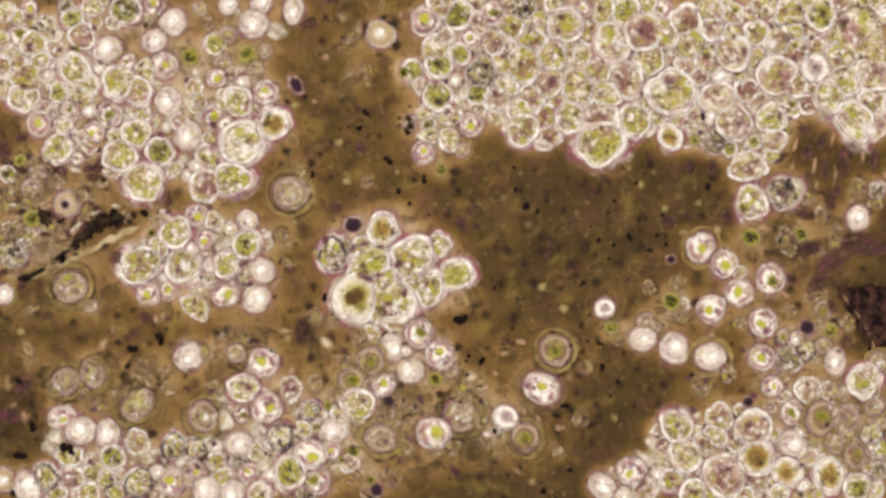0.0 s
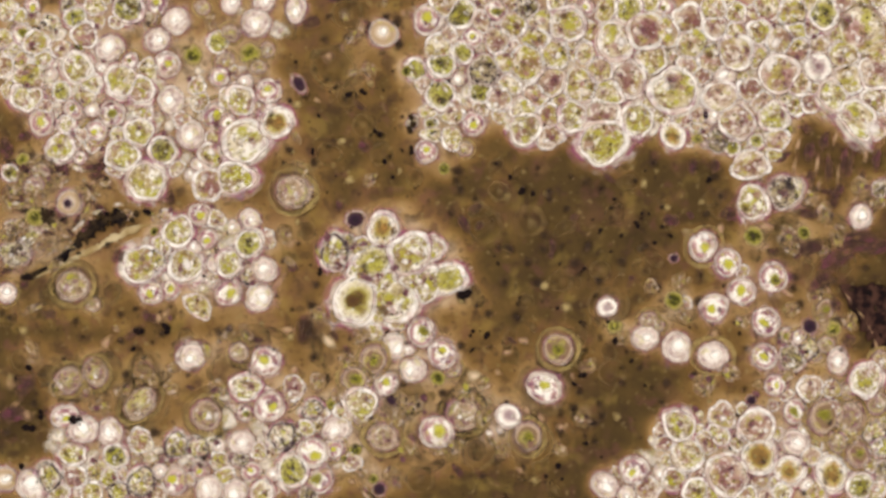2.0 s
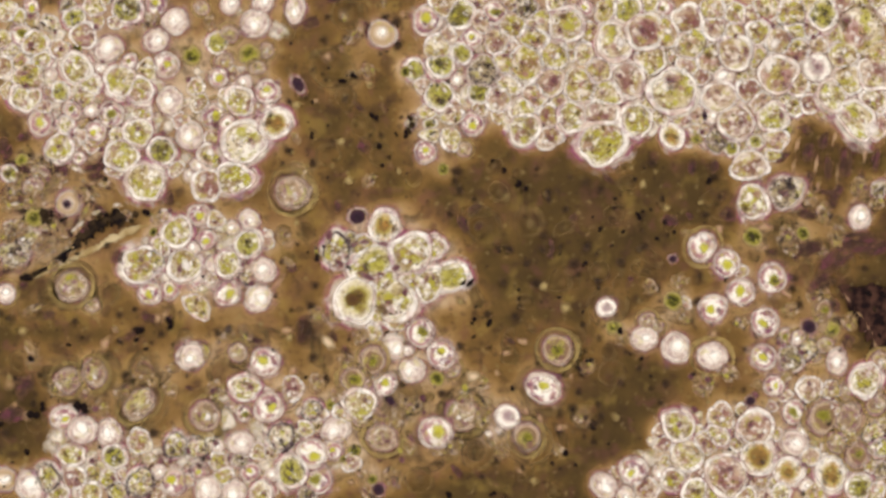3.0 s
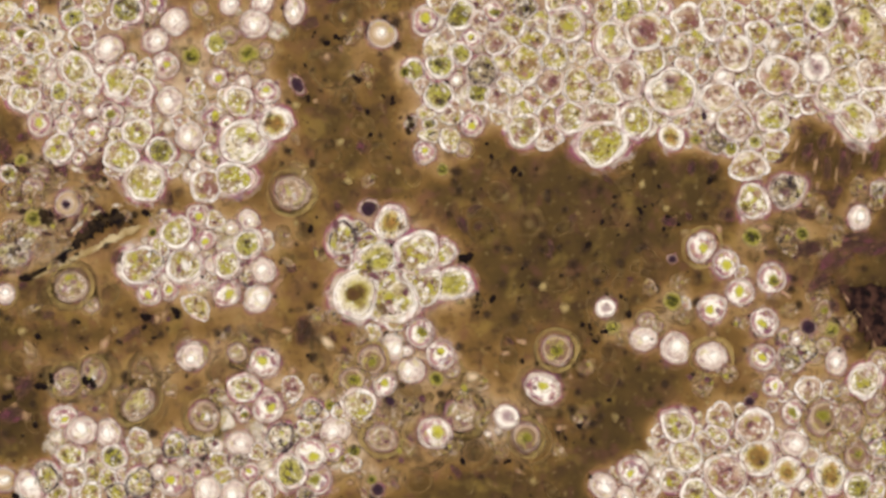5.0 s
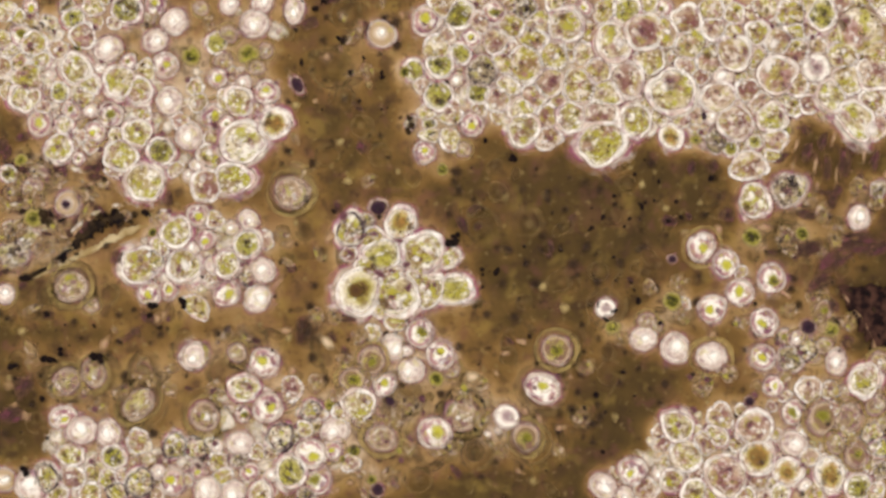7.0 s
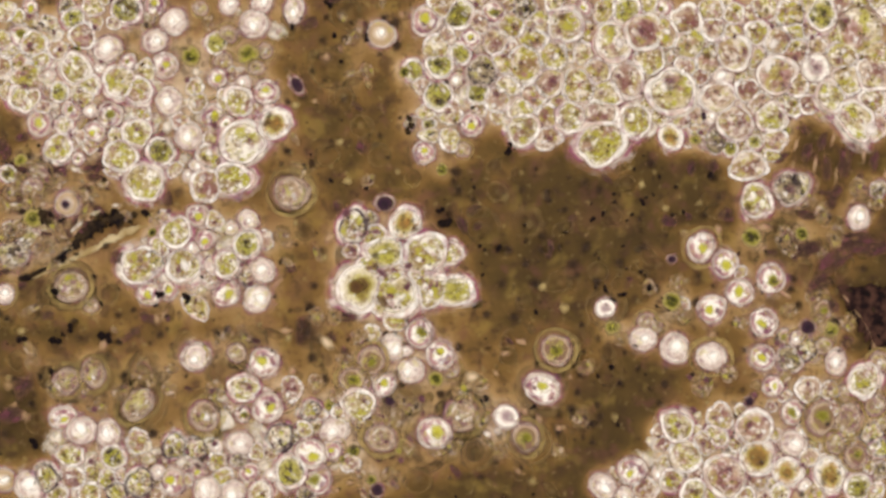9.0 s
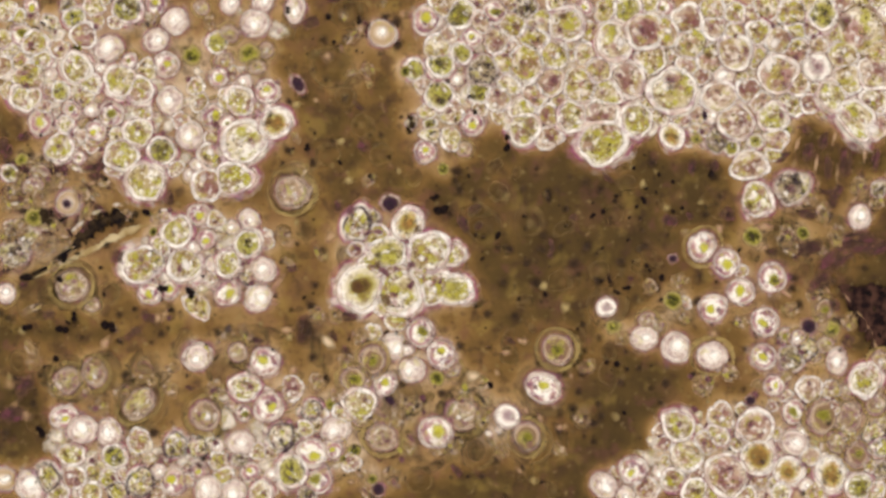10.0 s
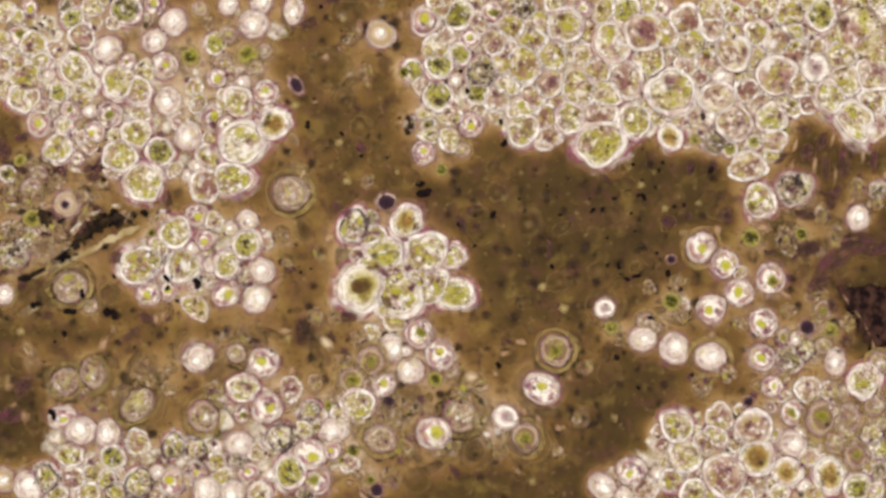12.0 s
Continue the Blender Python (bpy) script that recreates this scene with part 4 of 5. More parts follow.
for x, y, r, s, a in ((1409, 258, 9, 2.4, 70), (1404, 296, 9, 2.4, 80), (1443, 292, 8, 3.0, 82), (1480, 312, 8, 3.2, 85), (1447, 330, 8, 2.4, 80), (1524, 335, 9, 2.4, 60), (1530, 275, 9, 2.8, 85), (1446, 208, 10, 2.0, -40), (1476, 245, 8, 2.6, 70),
                      (1462, 385, 8, 2.4, 20), (1510, 355, 8, 2.2, 35), (1395, 372, 9, 2.2, -30), (1500, 400, 9, 2.4, -20), (1568, 310, 9, 2.2, 80),
                      (1500, 530, 5, 3.4, -52), (1520, 556, 5, 3.4, -50), (1537, 582, 5, 3.4, -62), (1548, 612, 5, 3.2, -75), (1350, 440, 9, 2.0, 20), (1390, 520, 10, 2.0, -30), (1460, 510, 9, 2.2, -50),
                      (20, 395, 8, 2.4, 20), (120, 438, 8, 2.4, 40), (150, 375, 8, 2.4, 40), (55, 310, 9, 2.4, 10), (110, 300, 10, 2.0, 0), (35, 415, 8, 2.2, -10), (80, 448, 9, 2.4, 35), (160, 325, 9, 2.2, 20)):
    cell(x, y, r, "i", s, a, "soft ridges between dark folds")


# ---- debris ----
def way_points(text):
    return [tuple(float(v) for v in w.split(",")) for w in text.split()]


def ragged_strip(text, ragged, height, name, material):
    """A long flake with a ragged edge: points x,y,half width along its spine."""
    pts = way_points(text)
    fine = []
    for (ax, ay, aw), (bx, by, bw) in zip(pts, pts[1:]):
        for k in range(18):
            f = k / 18
            fine.append((ax + f * (bx - ax), ay + f * (by - ay), aw + f * (bw - aw)))
    fine.append(pts[-1])
    bm, rows = bmesh.new(), []
    for i, (x, y, w) in enumerate(fine):
        a, b = fine[max(0, i - 1)], fine[min(len(fine) - 1, i + 1)]
        d = Vector((b[0] - a[0], b[1] - a[1], 0)).normalized()
        n = Vector((-d.y, d.x, 0))
        row = []
        for k in range(9):
            f = k / 4 - 1
            side = 5.0 if f > 0 else -5.0
            e = w * (1 + ragged * noise.noise(Vector((x * 0.06, side, y * 0.06))) + 0.6 * ragged * noise.noise(Vector((x * 0.21, side, y * 0.21)))) * f
            px, py, _ = plan(x + n.x * e, y + n.y * e)
            z = 0.014 + height * math.sqrt(max(0, 1 - f * f)) * (0.8 + 0.7 * noise.noise(Vector((px * 30, py * 30, 1))))
            row.append(bm.verts.new((px, py, z)))
        rows.append(row)
    for p, q in zip(rows, rows[1:]):
        for k in range(8):
            bm.faces.new((p[k], q[k], q[k + 1], p[k + 1]))
    low = bmesh.ops.extrude_face_region(bm, geom=bm.faces[:])["geom"]
    for v in low:
        if isinstance(v, bmesh.types.BMVert):
            v.co.z = 0.002
    bmesh.ops.recalc_face_normals(bm, faces=bm.faces)
    return new(name, finish(bm, name, M[material]))


tagged(ragged_strip("32,497,1 60,485,3 90,467,4.5 118,446,7 142,424,10 165,403,12 185,391,13 205,386,11 225,385,7 242,378,2", 1.0, 0.022, "debris_shard", "debris"),
       "black ragged shard of debris tapering to a point", "debris")
tagged(ragged_strip("34,376,2 52,374,7 72,379,10 92,386,10 108,390,5 118,386,1", 1.0, 0.018, "debris_shard", "debris"),
       "dark crumpled lump of debris sunk in tan mucus", "debris")
tagged(ragged_strip("52,496,1 90,478,4 125,460,5 155,446,6 180,433,6 207,417,7 235,406,5 264,398,1", 0.9, 0.006, "pale_fibre", "fibre"),
       "thin yellowish fibre beside the black shard", "fibre")
tagged(ragged_strip("1484,508,1 1500,516,11 1520,528,27 1545,543,45 1575,560,62 1610,580,70", 0.35, 0.012, "debris_flake", "flake"),
       "dark brown crumpled flake of debris", "debris")

cr = random.Random(3)
for x, y, r in ((175, 382, 5), (195, 398, 5), (214, 396, 5), (178, 408, 4), (150, 430, 4), (140, 415, 4), (230, 392, 4), (200, 376, 5), (45, 492, 8), (70, 380, 12), (52, 390, 8), (88, 392, 9), (185, 320, 6), (180, 330, 4), (725, 210, 6), (729, 222, 7), (722, 232, 5), (186, 380, 5), (238, 380, 5), (135, 450, 3), (70, 388, 9), (90, 380, 6), (258, 378, 6), (60, 484, 4), (112, 462, 4),
                (1505, 515, 4), (1536, 520, 6), (1562, 522, 6), (1547, 548, 4), (1560, 572, 5), (1556, 595, 4)):
    bm = bmesh.new()
    bmesh.ops.create_icosphere(bm, subdivisions=2, radius=1, matrix=Matrix.Diagonal((cr.uniform(1.0, 1.6), cr.uniform(0.7, 1.0), 0.6, 1)))
    off = Vector((cr.uniform(0, 20), 0, 0))
    for v in bm.verts:
        v.co *= 1 + 0.45 * noise.noise(v.co * 1.6 + off)
    ob = new("debris_crumb", finish(bm, "debris_crumb", M["speck" if cr.random() < 0.4 else "debris"]))
    ob.matrix_basis = pose(*plan(x, y, 0.023), 0, 0, cr.uniform(0, 360)) @ Matrix.Scale(r * U, 4)
    tagged(ob, "small black crumb of debris lying on the mucus", "debris", "black crumbs of debris")


# ---- blurred dots sunk in the mucus, and dark crumbs squeezed between the cells ----
def dot(px, py, r, matter, name, label, category, z):
    x, y, _ = plan(px, py)
    ob = new(name, body_mesh(matter, free_shape(cr.randrange(6), True)))
    ob.matrix_basis = pose(x, y, z, 0, 0, cr.uniform(0, 360))
    ob.scale = (r * U * cr.uniform(1, 1.3), r * U, r * U * 0.6)
    tagged(ob, label, category, label.split(" in ")[0] + "s")


dot(548, 590, 34, "brown_dot", "sunken_dot", "blurred brown dot in the mucus", "speck", 0.011)
cell(577, 604, 17, "j", 1.7, -40, "blurred streaks in the mucus")
cell(835, 668, 16, "j", 1.3, 20, "blurred streaks in the mucus")
for x0, y0, x1, y1, n in ((490, 0, 720, 360, 34), (790, 290, 1290, 560, 60), (0, 540, 480, 780, 46), (560, 560, 1060, 882, 60), (480, 380, 580, 640, 14), (1000, 560, 1340, 740, 26), (1360, 330, 1568, 580, 16), (0, 250, 200, 480, 18)):
    for _ in range(n):
        x, y = cr.uniform(x0, x1), cr.uniform(y0, y1)
        if cr.random() < 0.85:
            dot(x, y, cr.uniform(6, 15), "brown_dot", "sunken_dot", "blurred brown dot in the mucus", "speck", 0.011)
        else:
            dot(x, y, cr.uniform(6, 13), "pale_dot", "pale_dot", "blurred pale yellow dot in the mucus", "speck", 0.011)
for x0, y0, x1, y1, n in ((0, 0, 500, 340, 60), (740, 0, 1568, 230, 80), (200, 380, 480, 560, 26), (60, 700, 620, 882, 44), (1180, 580, 1568, 882, 60), (590, 560, 800, 800, 26)):
    for _ in range(n):
        c = cr.choice(CELLS)
        while not (x0 < c[0] < x1 and y0 < c[1] < y1):
            c = cr.choice(CELLS)
        a = cr.uniform(0, math.tau)
        d = c[2] * cr.uniform(0.95, 1.2)
        dot(c[0] + d * math.cos(a), c[1] + d * math.sin(a), cr.uniform(4, 9), cr.choice(("plum_crumb", "brown_dot", "plum_crumb")), "dark_crumb", "dark plum crumb in between packed cells", "crumb", cr.uniform(0.012, 0.03))


# ---- the loose raft of cells in the middle, and the cells that drift ----
# each: kind, radius, stretch, turn, then its way as "seconds:x,y"
DRIFTERS = (
    ("d", 15, 1.1, 0, "0:625,398 1:628,400 2:629,388 3:633,383 5:653,369 6:663,368 7:670,367 9:681,360 10:691,360 11:688,358 12:684,358"),
    ("o", 28, 1.15, 75, "0:677,408 1:682,405 2:678,407 3:680,402 5:692,397 6:703,396 7:709,396 9:717,397 10:722,398 11:722,395 12:719,394"),
    ("c", 36, 1.05, 10, "0:730,460 1:730,454 2:726,454 3:727,454 5:738,452 6:744,448 7:747,451 9:752,453 10:757,451 11:755,451 12:752,452"),
    ("t", 22, 1.1, 40, "0:712,452 1:708,456 2:706,458 3:708,458 5:716,454 6:722,450 7:726,452 9:730,454 10:735,452 11:733,455 12:730,458"),
    ("b", 42, 1.1, 35, "0:630,524 1:632,526 2:631,529 3:631,527 5:632,518 6:634,515 7:637,512 9:638,506 10:641,506 11:643,505 12:642,506"),
    ("c", 39, 1.08, -20, "0:695,532 1:700,530 2:697,531 3:696,530 5:697,530 6:702,524 7:702,522 9:700,520 10:706,518 11:708,520 12:708,522"),
    ("l", 28, 1.25, 25, "0:803,487 1:796,496 2:790,495 3:796,491 5:799,503 6:800,511 7:802,513 9:803,515 10:801,513 11:801,518 12:803,521"),
    ("c", 28, 1.1, 90, "0:758,508 1:758,502 2:754,501 3:758,500 5:756,507 6:758,510 7:760,512 9:764,512 10:770,506 11:768,507 12:766,504"),
    ("c", 19, 1.1, 60, "0:774,437 1:770,448 2:764,443 3:766,441 5:782,450 6:786,454 7:791,456 9:795,450 10:800,452 11:799,456 12:799,455"),
    ("l", 33, 1.2, 5, "0:658,463 1:664,462 2:660,464 3:663,463 5:669,458 6:674,456 7:676,453 9:681,449 10:686,449 11:682,450 12:680,450"),
    ("x", 25, 1.15, 60, "0:590,450 1:595,450 2:594,446 3:597,442 5:608,423 6:618,412 7:622,408 9:627,402 10:634,398 11:631,402 12:628,402"),
    ("k", 13, 1.1, 0, "0:612,438 1:618,430 2:618,428 3:622,424 5:636,404 6:645,394 7:650,392 9:656,388 10:661,386 11:660,386 12:657,386"),
    ("p", 19, 1.3, 10, "0:668,490 1:672,488 2:668,490 3:670,488 5:680,486 6:688,482 7:690,482 9:694,480 10:698,478 11:698,480 12:698,480"),
    ("t", 21, 1.1, 10, "0:640,440 1:640,438 2:640,440 3:642,436 5:650,428 6:655,424 7:658,422 9:662,418 10:666,418 11:664,420 12:662,420"),
    ("p", 13, 1.2, 30, "0:592,470 1:596,470 2:596,468 3:598,466 5:610,458 6:616,453 7:618,450 9:622,444 10:630,442 11:632,448 12:634,452"),
    ("c", 20, 1.2, 10, "0:640,480 1:642,478 2:640,480 3:640,478 5:645,476 6:650,474 7:652,472 9:656,470 10:660,468 11:660,470 12:658,470"),
    ("c", 22, 1.1, 20, "0:735,500 1:734,500 2:730,500 3:730,498 5:736,492 6:740,488 7:742,490 9:745,492 10:748,490 11:746,494 12:744,494"),
    ("c", 20, 1.2, 30, "0:680,498 1:682,500 2:680,502 3:680,500 5:684,500 6:690,497 7:691,496 9:692,494 10:696,492 11:697,494 12:696,496"),
    ("w", 14, 1.2, 30, "0:752,478 1:750,478 2:746,478 3:747,476 5:755,476 6:762,476 7:765,478 9:770,480 10:774,478 11:772,482 12:771,482"),
    ("t", 16, 1.2, 70, "0:668,552 1:672,554 2:670,556 3:669,554 5:670,548 6:674,545 7:676,544 9:676,540 10:680,540 11:682,542 12:682,543"),
    ("w", 25, 1.05, 0, "0:336,632 1:339,631 2:339,631 3:339,631 5:341,631 6:343,631 7:344,631 9:347,632 10:350,632 11:351,634 12:351,634"),
    ("k", 30, 1.05, 0, "0:1389,340 2:1390,339 3:1391,339 5:1393,337 6:1394,336 7:1396,335 9:1401,332 10:1402,331 11:1403,332 12:1405,333"),
    ("c", 28, 1.1, 80, "0:1329,358 2:1332,358 3:1332,357 5:1332,356 6:1333,355 7:1335,355 9:1338,355 10:1340,353 11:1342,354 12:1344,355"),
)


def way(text):
    for word in text.split():
        t, xy = word.split(":")
        x, y = xy.split(",")
        yield float(t), float(x), float(y)


MOVERS = []
for kind, r, stretch, turn, text in DRIFTERS:
    steps = list(way(text))
    mid = min(steps, key=lambda s: abs(s[0] - 6))
    MOVERS.append((cell(mid[1], mid[2], r * (1.1 if kind in "ctpx" and mid[1] < 860 else 1.0), kind, stretch, turn, "cells of the loose raft" if 540 < mid[1] < 860 else ""), steps))
# milky blobs that paint the raft's shared halo, and dark grains stuck to it: kind, radius, stretch, turn, height, the
# cell that each goes with, and how far off it
for kind, r, stretch, turn, up, host, dx, dy in (("u", 20, 1.3, 20, 0.012, 12, 15, -12), ("u", 18, 1.3, 60, 0.012, 15, 0, -16), ("u", 20, 1.2, 0, 0.012, 16, 8, 16), ("u", 15, 1.4, 30, 0.012, 13, -14, 6), ("u", 18, 1.3, 80, 0.012, 17, 30, 4),
                                                 ("u", 16, 1.3, 10, 0.012, 19, 24, 6), ("u", 17, 1.2, 40, 0.012, 3, -22, 6), ("z", 10, 1.2, 70, 0.012, 10, -14, -24), ("z", 6, 1.1, 0, 0.012, 11, -24, -5),
                                                 ("z", 9, 1.8, 5, 0.022, 13, 2, -8), ("z", 8, 1.7, -10, 0.026, 1, -4, 29), ("z", 10, 1.7, -25, 0.03, 12, -20, 2), ("z", 9, 1.3, 30, 0.034, 3, -8, 16), ("z", 7, 2.0, 70, 0.03, 7, 8, -6),
                                                 ("z", 9, 1.5, 50, 0.03, 5, 20, -12), ("z", 8, 1.4, -40, 0.014, 14, 2, -2)):
    steps = [(t, x + dx, y + dy) for t, x, y in MOVERS[host][1]]
    mid = min(steps, key=lambda s: abs(s[0] - 6))
    MOVERS.append((cell(mid[1], mid[2], r, kind, stretch, turn, "cells of the loose raft", up), steps))


drifting = [spec for spec, _ in MOVERS]
MOVERS = [(grow(*spec), steps) for spec, steps in MOVERS]
for spec in WAITING:
    if spec not in drifting:
        grow(*spec)


# ---- the mucus bed ----
# broad swells that turn the mucus paler: x, y, half widths, strength
MOUNDS = ((280, 640, 240, 90, 0.32), (670, 730, 180, 120, 0.45), (90, 410, 170, 110, 0.4), (1450, 400, 120, 130, 0.25), (1310, 560, 120, 90, 0.18), (160, 465, 80, 40, 0.3), (140, 375, 90, 60, 0.08),
          (1280, 690, 90, 50, 0.1), (520, 330, 50, 180, 0.2), (670, 450, 160, 140, 0.3), (540, 570, 80, 80, 0.25), (830, 580, 100, 80, 0.25), (890, 730, 100, 80, 0.38), (600, 90, 110, 150, 0.15), (720, 250, 70, 90, 0.15),
          (1150, 90, 400, 110, 0.6), (240, 150, 220, 140, 0.6), (1420, 835, 170, 100, 0.42), (360, 470, 110, 80, 0.4), (330, 850, 250, 80, 0.55), (690, 480, 70, 60, 0.4))


def mucus_bed():
    """One sheet, raised round the cells so that its height colour paints their halo, and thin in the open lanes between
    the patches.
    """
    nx, ny, half_x, half_y = 420, 260, 1.9, 1.2
    xs, ys = np.linspace(-half_x, half_x, nx), np.linspace(-half_y, half_y, ny)
    gx, gy = np.meshgrid(xs, ys)
    thin = np.ones_like(gx)
    for px, py, r, w, _ in CELLS:
        x, y, _ = plan(px, py)
        d = np.hypot(gx - x, gy - y) / U
        thin *= 1 - 0.5 * w * np.exp(-(np.maximum(0, d - r * 0.8) / (11 + 0.35 * r)) ** 2)
        thin *= 1 - 0.06 * w * np.exp(-(np.maximum(0, d - r) / 34) ** 2)
    for px, py, rx, ry, w in MOUNDS:
        x, y, _ = plan(px, py)
        thin *= 1 - w * np.exp(-((gx - x) / (rx * U)) ** 2 - ((gy - y) / (ry * U)) ** 2)
    z = 0.001 + 0.019 * (1 - thin)
    z += 0.0015 * np.sin(gx * 23 + 3 * np.sin(gy * 11)) * np.sin(gy * 19 + 2 * np.sin(gx * 13)) * thin
    edge = (np.abs(gx) > half_x - 0.01) | (np.abs(gy) > half_y - 0.01)
    z[edge] = 0.0
    verts = np.column_stack([gx.ravel(), gy.ravel(), z.ravel()])
    i = (np.arange(ny - 1)[:, None] * nx + np.arange(nx - 1)[None, :]).ravel()
    faces = np.column_stack([i, i + 1, i + nx + 1, i + nx])
    me = bpy.data.meshes.new("mucus_bed")
    me.from_pydata(verts.tolist(), [], faces.tolist())
    me.materials.append(M["slime"])
    me.polygons.foreach_set("use_smooth", [True] * len(me.polygons))
    tagged(new("ground_mucus", me), "brown mucus bed, raised and with a pale halo painted round the cells", "mucus", kind="structure")


mucus_bed()
bm = bmesh.new()
bmesh.ops.create_cube(bm, size=1, matrix=Matrix.Translation((0, 0, -0.055)) @ Matrix.Diagonal((5.2, 3.6, 0.1, 1)))
bmesh.ops.bevel(bm, geom=bm.edges[:], offset=0.02, segments=2, affect="EDGES")
tagged(new("floor_slide", finish(bm, "slide", M["slime"], False)), "glass slide smeared with brown mucus", "slide", kind="structure")


# ---- specks ----
@lru_cache(None)
def speck_mesh(variant, lumps):
    r = random.Random(variant)
    bm = bmesh.new()
    for k in range(lumps):
        m = Matrix.LocRotScale((k and r.uniform(-1.5, 1.5), k and r.uniform(-1, 1), 0.7), Euler((0, 0, r.uniform(0, 6))), (r.uniform(0.8, 1.3), r.uniform(0.7, 1), 0.7))
        bmesh.ops.create_icosphere(bm, subdivisions=1, radius=1, matrix=m)
    for v in bm.verts:
        v.co *= 1 + 0.2 * noise.noise(v.co * 2 + Vector((variant, 0, 0)))
    return finish(bm, "speck", M["speck"])


def speck(px, py, r, lumps=1, z=0.02):
    x, y, _ = plan(px, py)
    ob = new("speck", speck_mesh(sp.randrange(8), lumps))
    ob.matrix_basis = pose(x, y, z, 0, 0, sp.uniform(0, 360))
    ob.scale = (r * U * 0.86,) * 3
    return tagged(ob, "tiny black speck drifting over brown mucus", "speck", "drifting black specks")


sp = random.Random(5)
# how the liquid creeps between the patches: x, y, and the speed there
CURRENTS = ((990, 460, 2, -21), (913, 286, -5, -13), (1040, 315, -3, -2), (75, 573, 8, -21), (66, 728, 8, -25), (320, 540, 6, -9), (640, 168, -18, -36),
            (672, 250, -10, -28), (565, 220, -3, -33), (700, 327, -15, -25), (1027, 677, 15, -28), (988, 860, 13, -22), (849, 509, 4, -22), (1122, 461, 10, -10),
            (1085, 348, 0, -1), (835, 830, 12, -30), (790, 390, -14, -22), (1250, 330, 0, -3), (604, 273, 2, -26), (1250, 700, 8, -8))


def current(x, y):
    sx = sy = sw = 0.0
    for cx, cy, vx, vy in CURRENTS:
        w = 1 / (900 + (x - cx) ** 2 + (y - cy) ** 2) ** 1.5
        sx, sy, sw = sx + w * vx, sy + w * vy, sw + w
    return sx / sw, sy / sw


def carried_by_current(known, jitter):
    """A speck's way over the whole time: where it is known, and carried by the current before and after."""
    steps = sorted(known)
    for end, sign in ((0, -1), (-1, 1)):
        t, x, y = steps[end]
        path = []
        while 0 < t < 12:
            dt = min(1.0, t if sign < 0 else 12 - t)
            vx, vy = current(x, y)
            t, x, y = t + sign * dt, x + sign * vx * dt, y + sign * vy * dt
            path.append((t, x + sp.gauss(0, jitter), y + sp.gauss(0, jitter)))
        steps = path[::-1] + steps if sign < 0 else steps + path
    return steps


SPECKS = []


def followed(size, lumps, text):
    """A speck whose way is known for a while."""
    steps = carried_by_current(list(way(text)), 0.6)
    SPECKS.append((speck(steps[0][1], steps[0][2], size, lumps), steps))


followed(5, 1, "4.8:994,492 5.5:995,475 6:994,463 6.5:992,454 7.2:994,439 9:1001,412 10:1003,400 11:992,386 12:992,380")
followed(7, 2, "4.8:911,301 5.5:913,294 6:913,287 6.5:910,281 7:908,278 9:901,267 10:899,260 12:894,252")
followed(9, 1, "4.8:871,533 5.5:874,519 6:877,505 6.5:879,490 7:879,481")
followed(7, 1, "4.8:651,204 5.5:648,185 6:640,168 6.5:629,150 7:620,129")
followed(6, 2, "4.8:695,179 5.5:694,167 6:688,155 6.5:680,142 7.2:674,124")
followed(8, 1, "0:34,674 1:45,660 2:51,651 3:55,635 5:67,596 6:75,573 6.5:80,564 7.2:83,553")
followed(8, 3, "4.8:312,553 5.5:317,547 6:320,541 7:325,534 9:332,526")
followed(7, 1, "4.8:61,756 5.5:64,741 6:66,727 6.5:69,716 7.2:76,702")
followed(9, 2, "5:8,704 5.5:9,697 6:14,684 6.5:15,669 7.2:20,642")
followed(9, 3, "4.8:69,688 5.5:67,671 6:72,657 7:78,635 9:93,602 10:105,582 11:113,564 12:119,550")
followed(5, 1, "4.8:842,533 5.5:848,521 6:848,508 6.5:853,498 7.2:854,482")
followed(6, 1, "0:951,374 1:948,358 2:943,343 3:931,334")
followed(6, 2, "0:1003,718 1:1020,689 2:1034,665 2.5:1038,655 3.2:1050,631")
followed(4, 1, "0:995,511 1:995,492 2:991,467 3:991,450 5:988,406 6:982,387 7:978,377")
followed(7, 2, "0:684,282 1:677,262 1.5:672,250 2:665,233 3.2:657,198")
followed(6, 2, "0.5:632,210 1:628,202 1.5:625,188 2:619,168 3.2:605,138")
followed(6, 1, "0.1:723,358 1:712,338 2:695,314 3.2:674,288")
followed(5, 1, "0:567,273 1:567,236 2:564,205 3:553,181")
followed(5, 1, "0.1:986,882 1:984,874 2:995,848 3.2:1023,819")
followed(11, 2, "5:830,455 6:813,446 7:805,429 9:793,394 10:786,371 11:767,352 12:756,341")
followed(6, 3, "8.8:781,380 9.5:773,364 10.5:760,345 12:743,329")
followed(6, 1, "8.8:946,557 9.5:956,539 10.5:968,505 11.5:971,482 12:977,472")
followed(5, 1, "7.2:854,505 9:854,487 10:854,458 11:847,443 12:841,435")
followed(10, 3, "8.8:190,599 9.5:193,585 10.5:198,570 12:201,553")
followed(4, 1, "8.8:1107,478 10:1121,464 11:1129,456 12:1141,438")
followed(6, 1, "9:586,320 10:602,288 11:603,259 12:605,237")
followed(4, 1, "8.8:1144,352 10:1144,334 11:1141,329 12:1136,320")
followed(4, 1, "9:807,880 10:828,844 11:839,813 12:842,804")
followed(5, 1, "0:1172,380 1.5:1171,372 3:1173,352 6:1165,325")
followed(5, 1, "0:910,297 2:880,290 3:872,284")
followed(5, 1, "0:1078,377 1:1080,372 2:1083,368 3.2:1087,368")
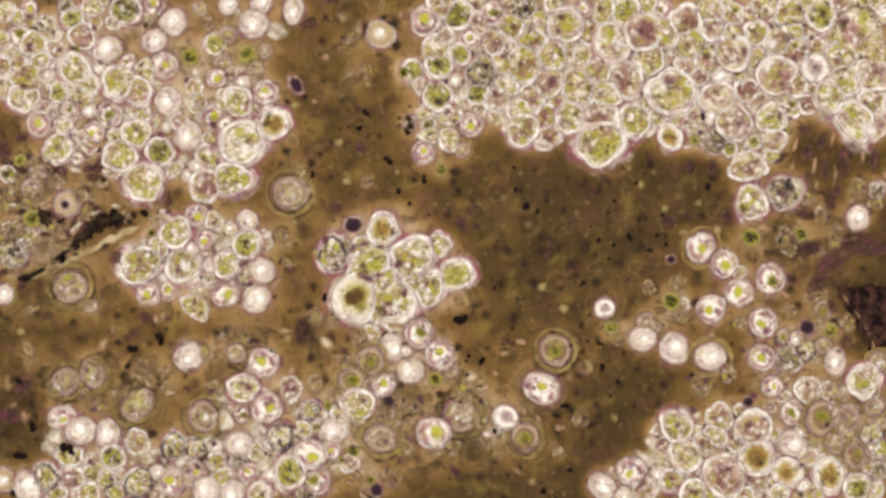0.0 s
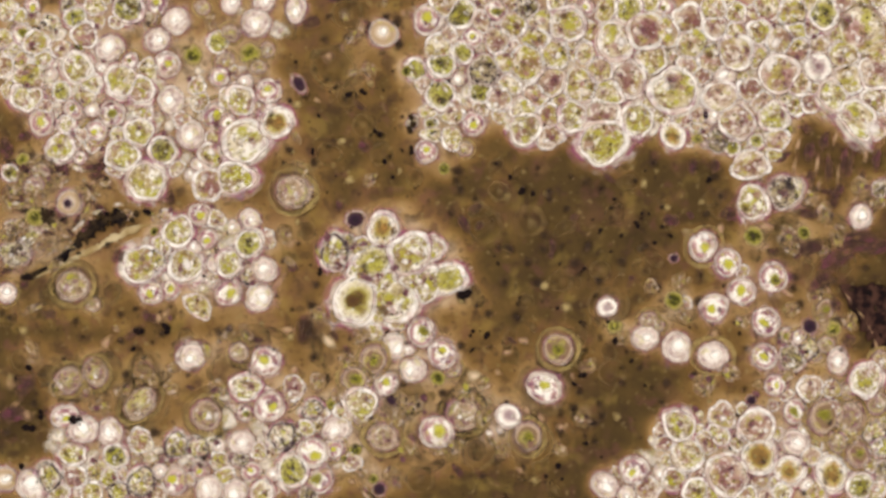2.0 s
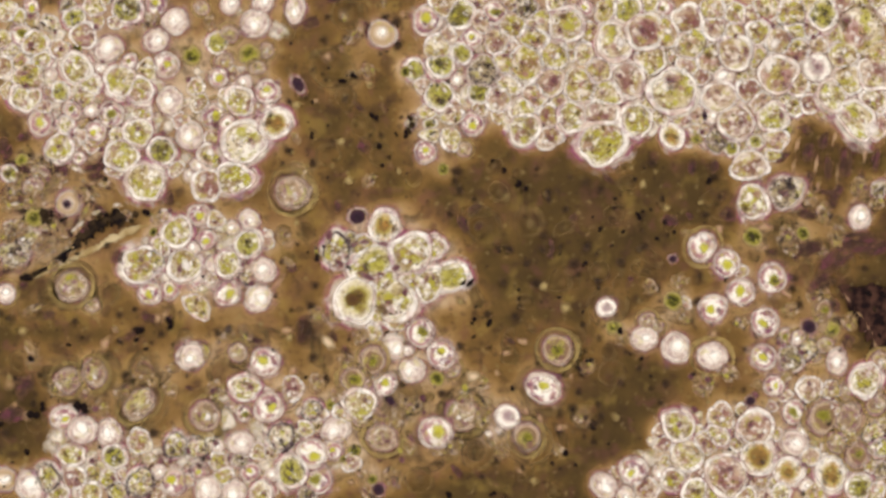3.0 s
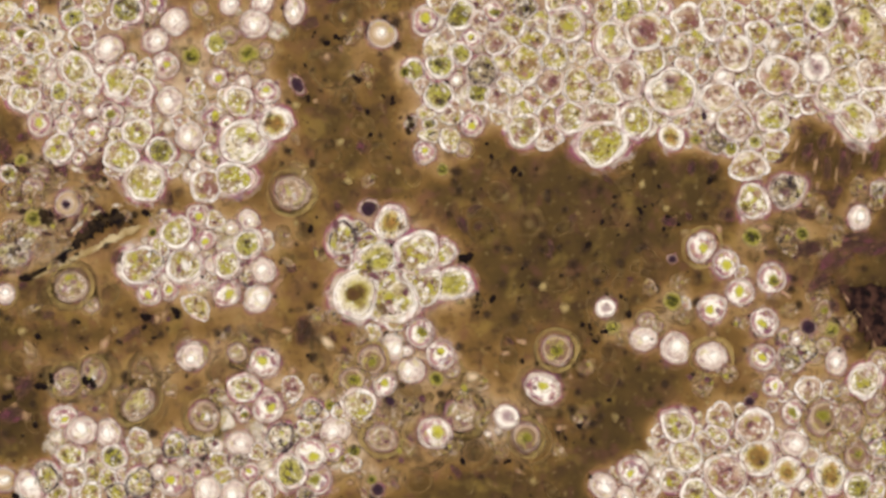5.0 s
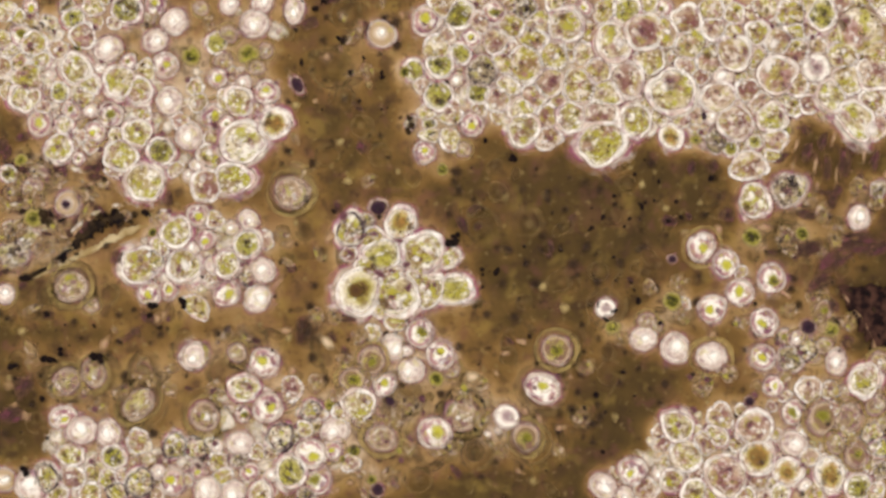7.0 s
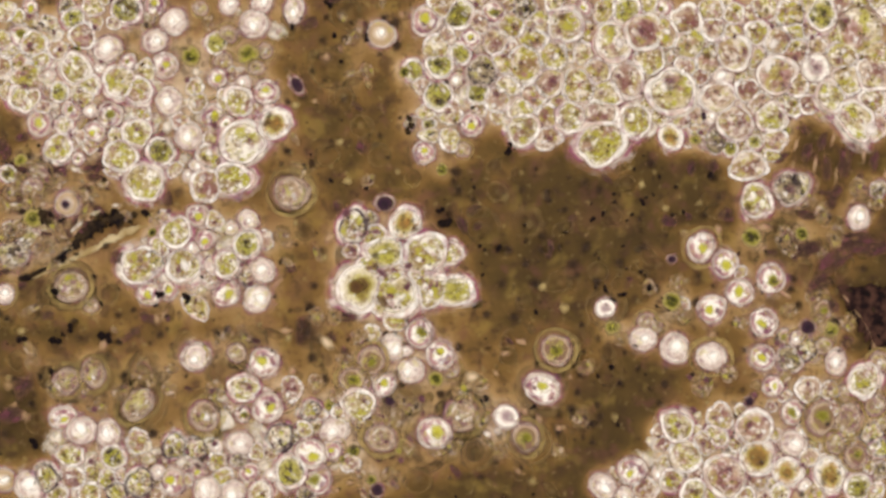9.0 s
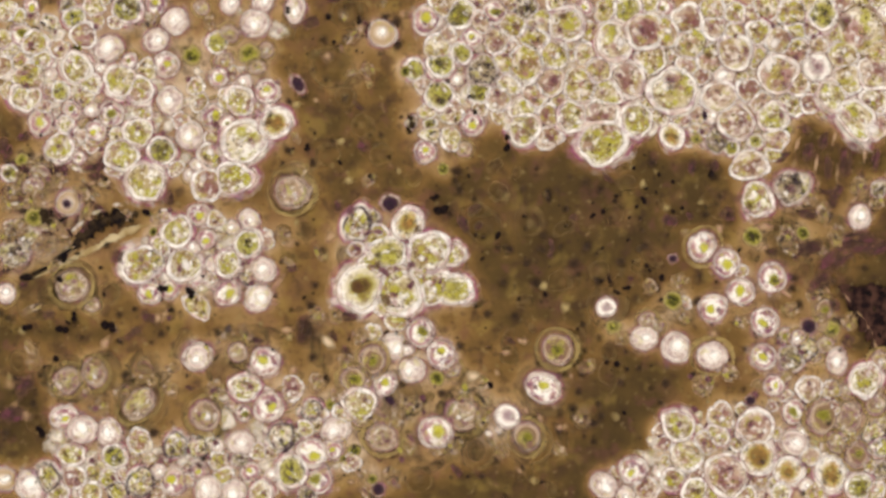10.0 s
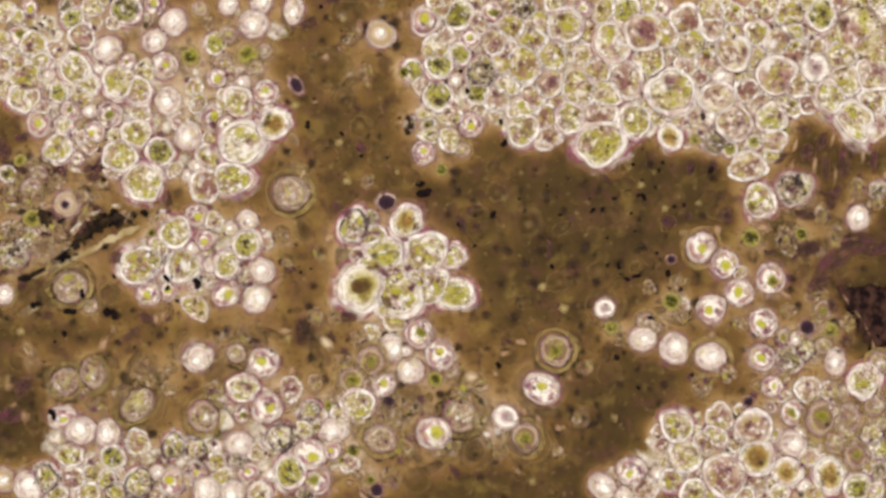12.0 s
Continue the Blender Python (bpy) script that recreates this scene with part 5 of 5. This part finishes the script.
followed(5, 2, "0:1060,424 1:1062,417 2:1063,407 3:1063,404")
followed(6, 2, "0:1113,417 1:1119,406 2:1126,395 3.2:1129,377")
followed(5, 2, "0.5:1155,438 1.5:1158,433 3.2:1165,421")
followed(6, 2, "0:1254,329 1:1255,319 2:1256,317 3:1256,319 7:1259,315")
followed(5, 2, "0:1029,504 1:1029,492 2:1031,479 3.2:1034,467")
followed(4, 1, "0:1078,458 1:1080,455 2:1081,446 3.2:1084,433")
followed(5, 2, "0:913,334 1.5:908,318 3:893,300 5:870,276")
followed(6, 2, "0:651,202 1:654,194 1.5:652,182 2:646,165 3.2:626,130")
followed(5, 3, "0:553,311 1:554,292 2:553,271 3.2:551,236")
followed(6, 1, "0:1093,674 1:1107,651 2:1118,639 3:1135,635")
followed(7, 3, "0:230,616 1:236,596 2:242,585 3:242,583")
followed(8, 2, "0:57,760 1:67,749 2:72,738 3:75,724")
followed(8, 1, "8.8:1144,513 9.5:1161,501 10:1171,492 11:1179,485 12:1182,484")
followed(5, 1, "8.8:1052,510 9.5:1060,505 10.5:1066,490 12:1076,469")
followed(5, 1, "8.8:1087,343 10:1091,347 11:1086,351 12:1089,351")
followed(6, 1, "4.8:1181,384 6:1188,374 7:1197,357 9:1196,331 10:1191,322 11:1178,303 12:1173,288")
followed(6, 1, "8.8:850,439 9.5:845,427 10.5:833,410 11:821,409 12:812,398")
followed(4, 1, "8.8:1060,461 9.5:1061,449 10.5:1070,433 12:1075,421")
followed(5, 1, "9:1119,380 10:1127,366 11:1132,355 12:1130,346")
followed(6, 1, "9:649,334 9.5:654,322 10.5:652,306 11.5:645,289 12:640,276")
followed(4, 1, "8.8:646,130 9.5:634,107 10:631,90 11:616,64 12:605,54")
followed(4, 1, "8.8:550,280 9.5:550,256 10.5:560,219 12:556,176")
followed(6, 2, "9.5:537,277 10:544,257 11:544,233 12:545,217")
followed(9, 2, "9:58,781 9.5:63,770 10.5:75,753 11.5:86,735 12:92,730")
followed(9, 1, "8.8:1080,652 9.5:1087,648 10.5:1092,642 12:1092,633")
followed(6, 2, "10:867,680 10.5:876,665 11:877,652 12:882,645")

LANES = ((490, 0, 720, 380), (790, 280, 1300, 560), (0, 540, 440, 790), (820, 560, 1080, 882), (600, 780, 1000, 882), (480, 380, 590, 640), (1000, 560, 1330, 760), (0, 250, 60, 480), (1350, 380, 1480, 560))
for x0, y0, x1, y1 in LANES:
    for _ in range(int((x1 - x0) * (y1 - y0) / 5500)):
        x, y = sp.uniform(x0, x1), sp.uniform(y0, y1)
        steps = carried_by_current([(sp.choice((2.0, 6.0, 10.0)), x, y)], 1.5)
        SPECKS.append((speck(steps[0][1], steps[0][2], sp.choice((2.0, 2.4, 2.8, 3.2, 3.6, 4.2, 5)), sp.choice((1, 1, 1, 1, 2, 3)), sp.uniform(0.015, 0.022)), steps))
for x, y, r, z in ((482, 620, 4, 0.035), (358, 490, 4, 0.03), (47, 258, 3, 0.008)):
    tagged(speck(x, y, r, 1, z), "still black dust speck", "speck", "still dust specks")


def raft_turn(t):
    """The raft slowly wheels round as it drifts."""
    return -16 * min(1.0, max(0.0, (t - 2.0) / 8.0))


def creep(t, k):
    """How far the stage has crept by then."""
    return float(np.interp(t, [c[0] for c in CREEP], [c[k] for c in CREEP]))


def motions():
    for ob, steps in MOVERS + SPECKS:
        loc, rot, _ = ob.matrix_basis.decompose()
        wheel = ob["group"] == "cells of the loose raft"
        rows = []
        for t, px, py in steps:
            x, y, _ = plan(px - creep(t, 1), py - creep(t, 2))
            spin = Euler((0, 0, radians(raft_turn(t) - raft_turn(6)))).to_quaternion() if wheel else Euler().to_quaternion()
            rows.append((t, Matrix.LocRotScale((x, y, loc.z), spin @ rot, None)))
        walk(ob, rows)


motions()
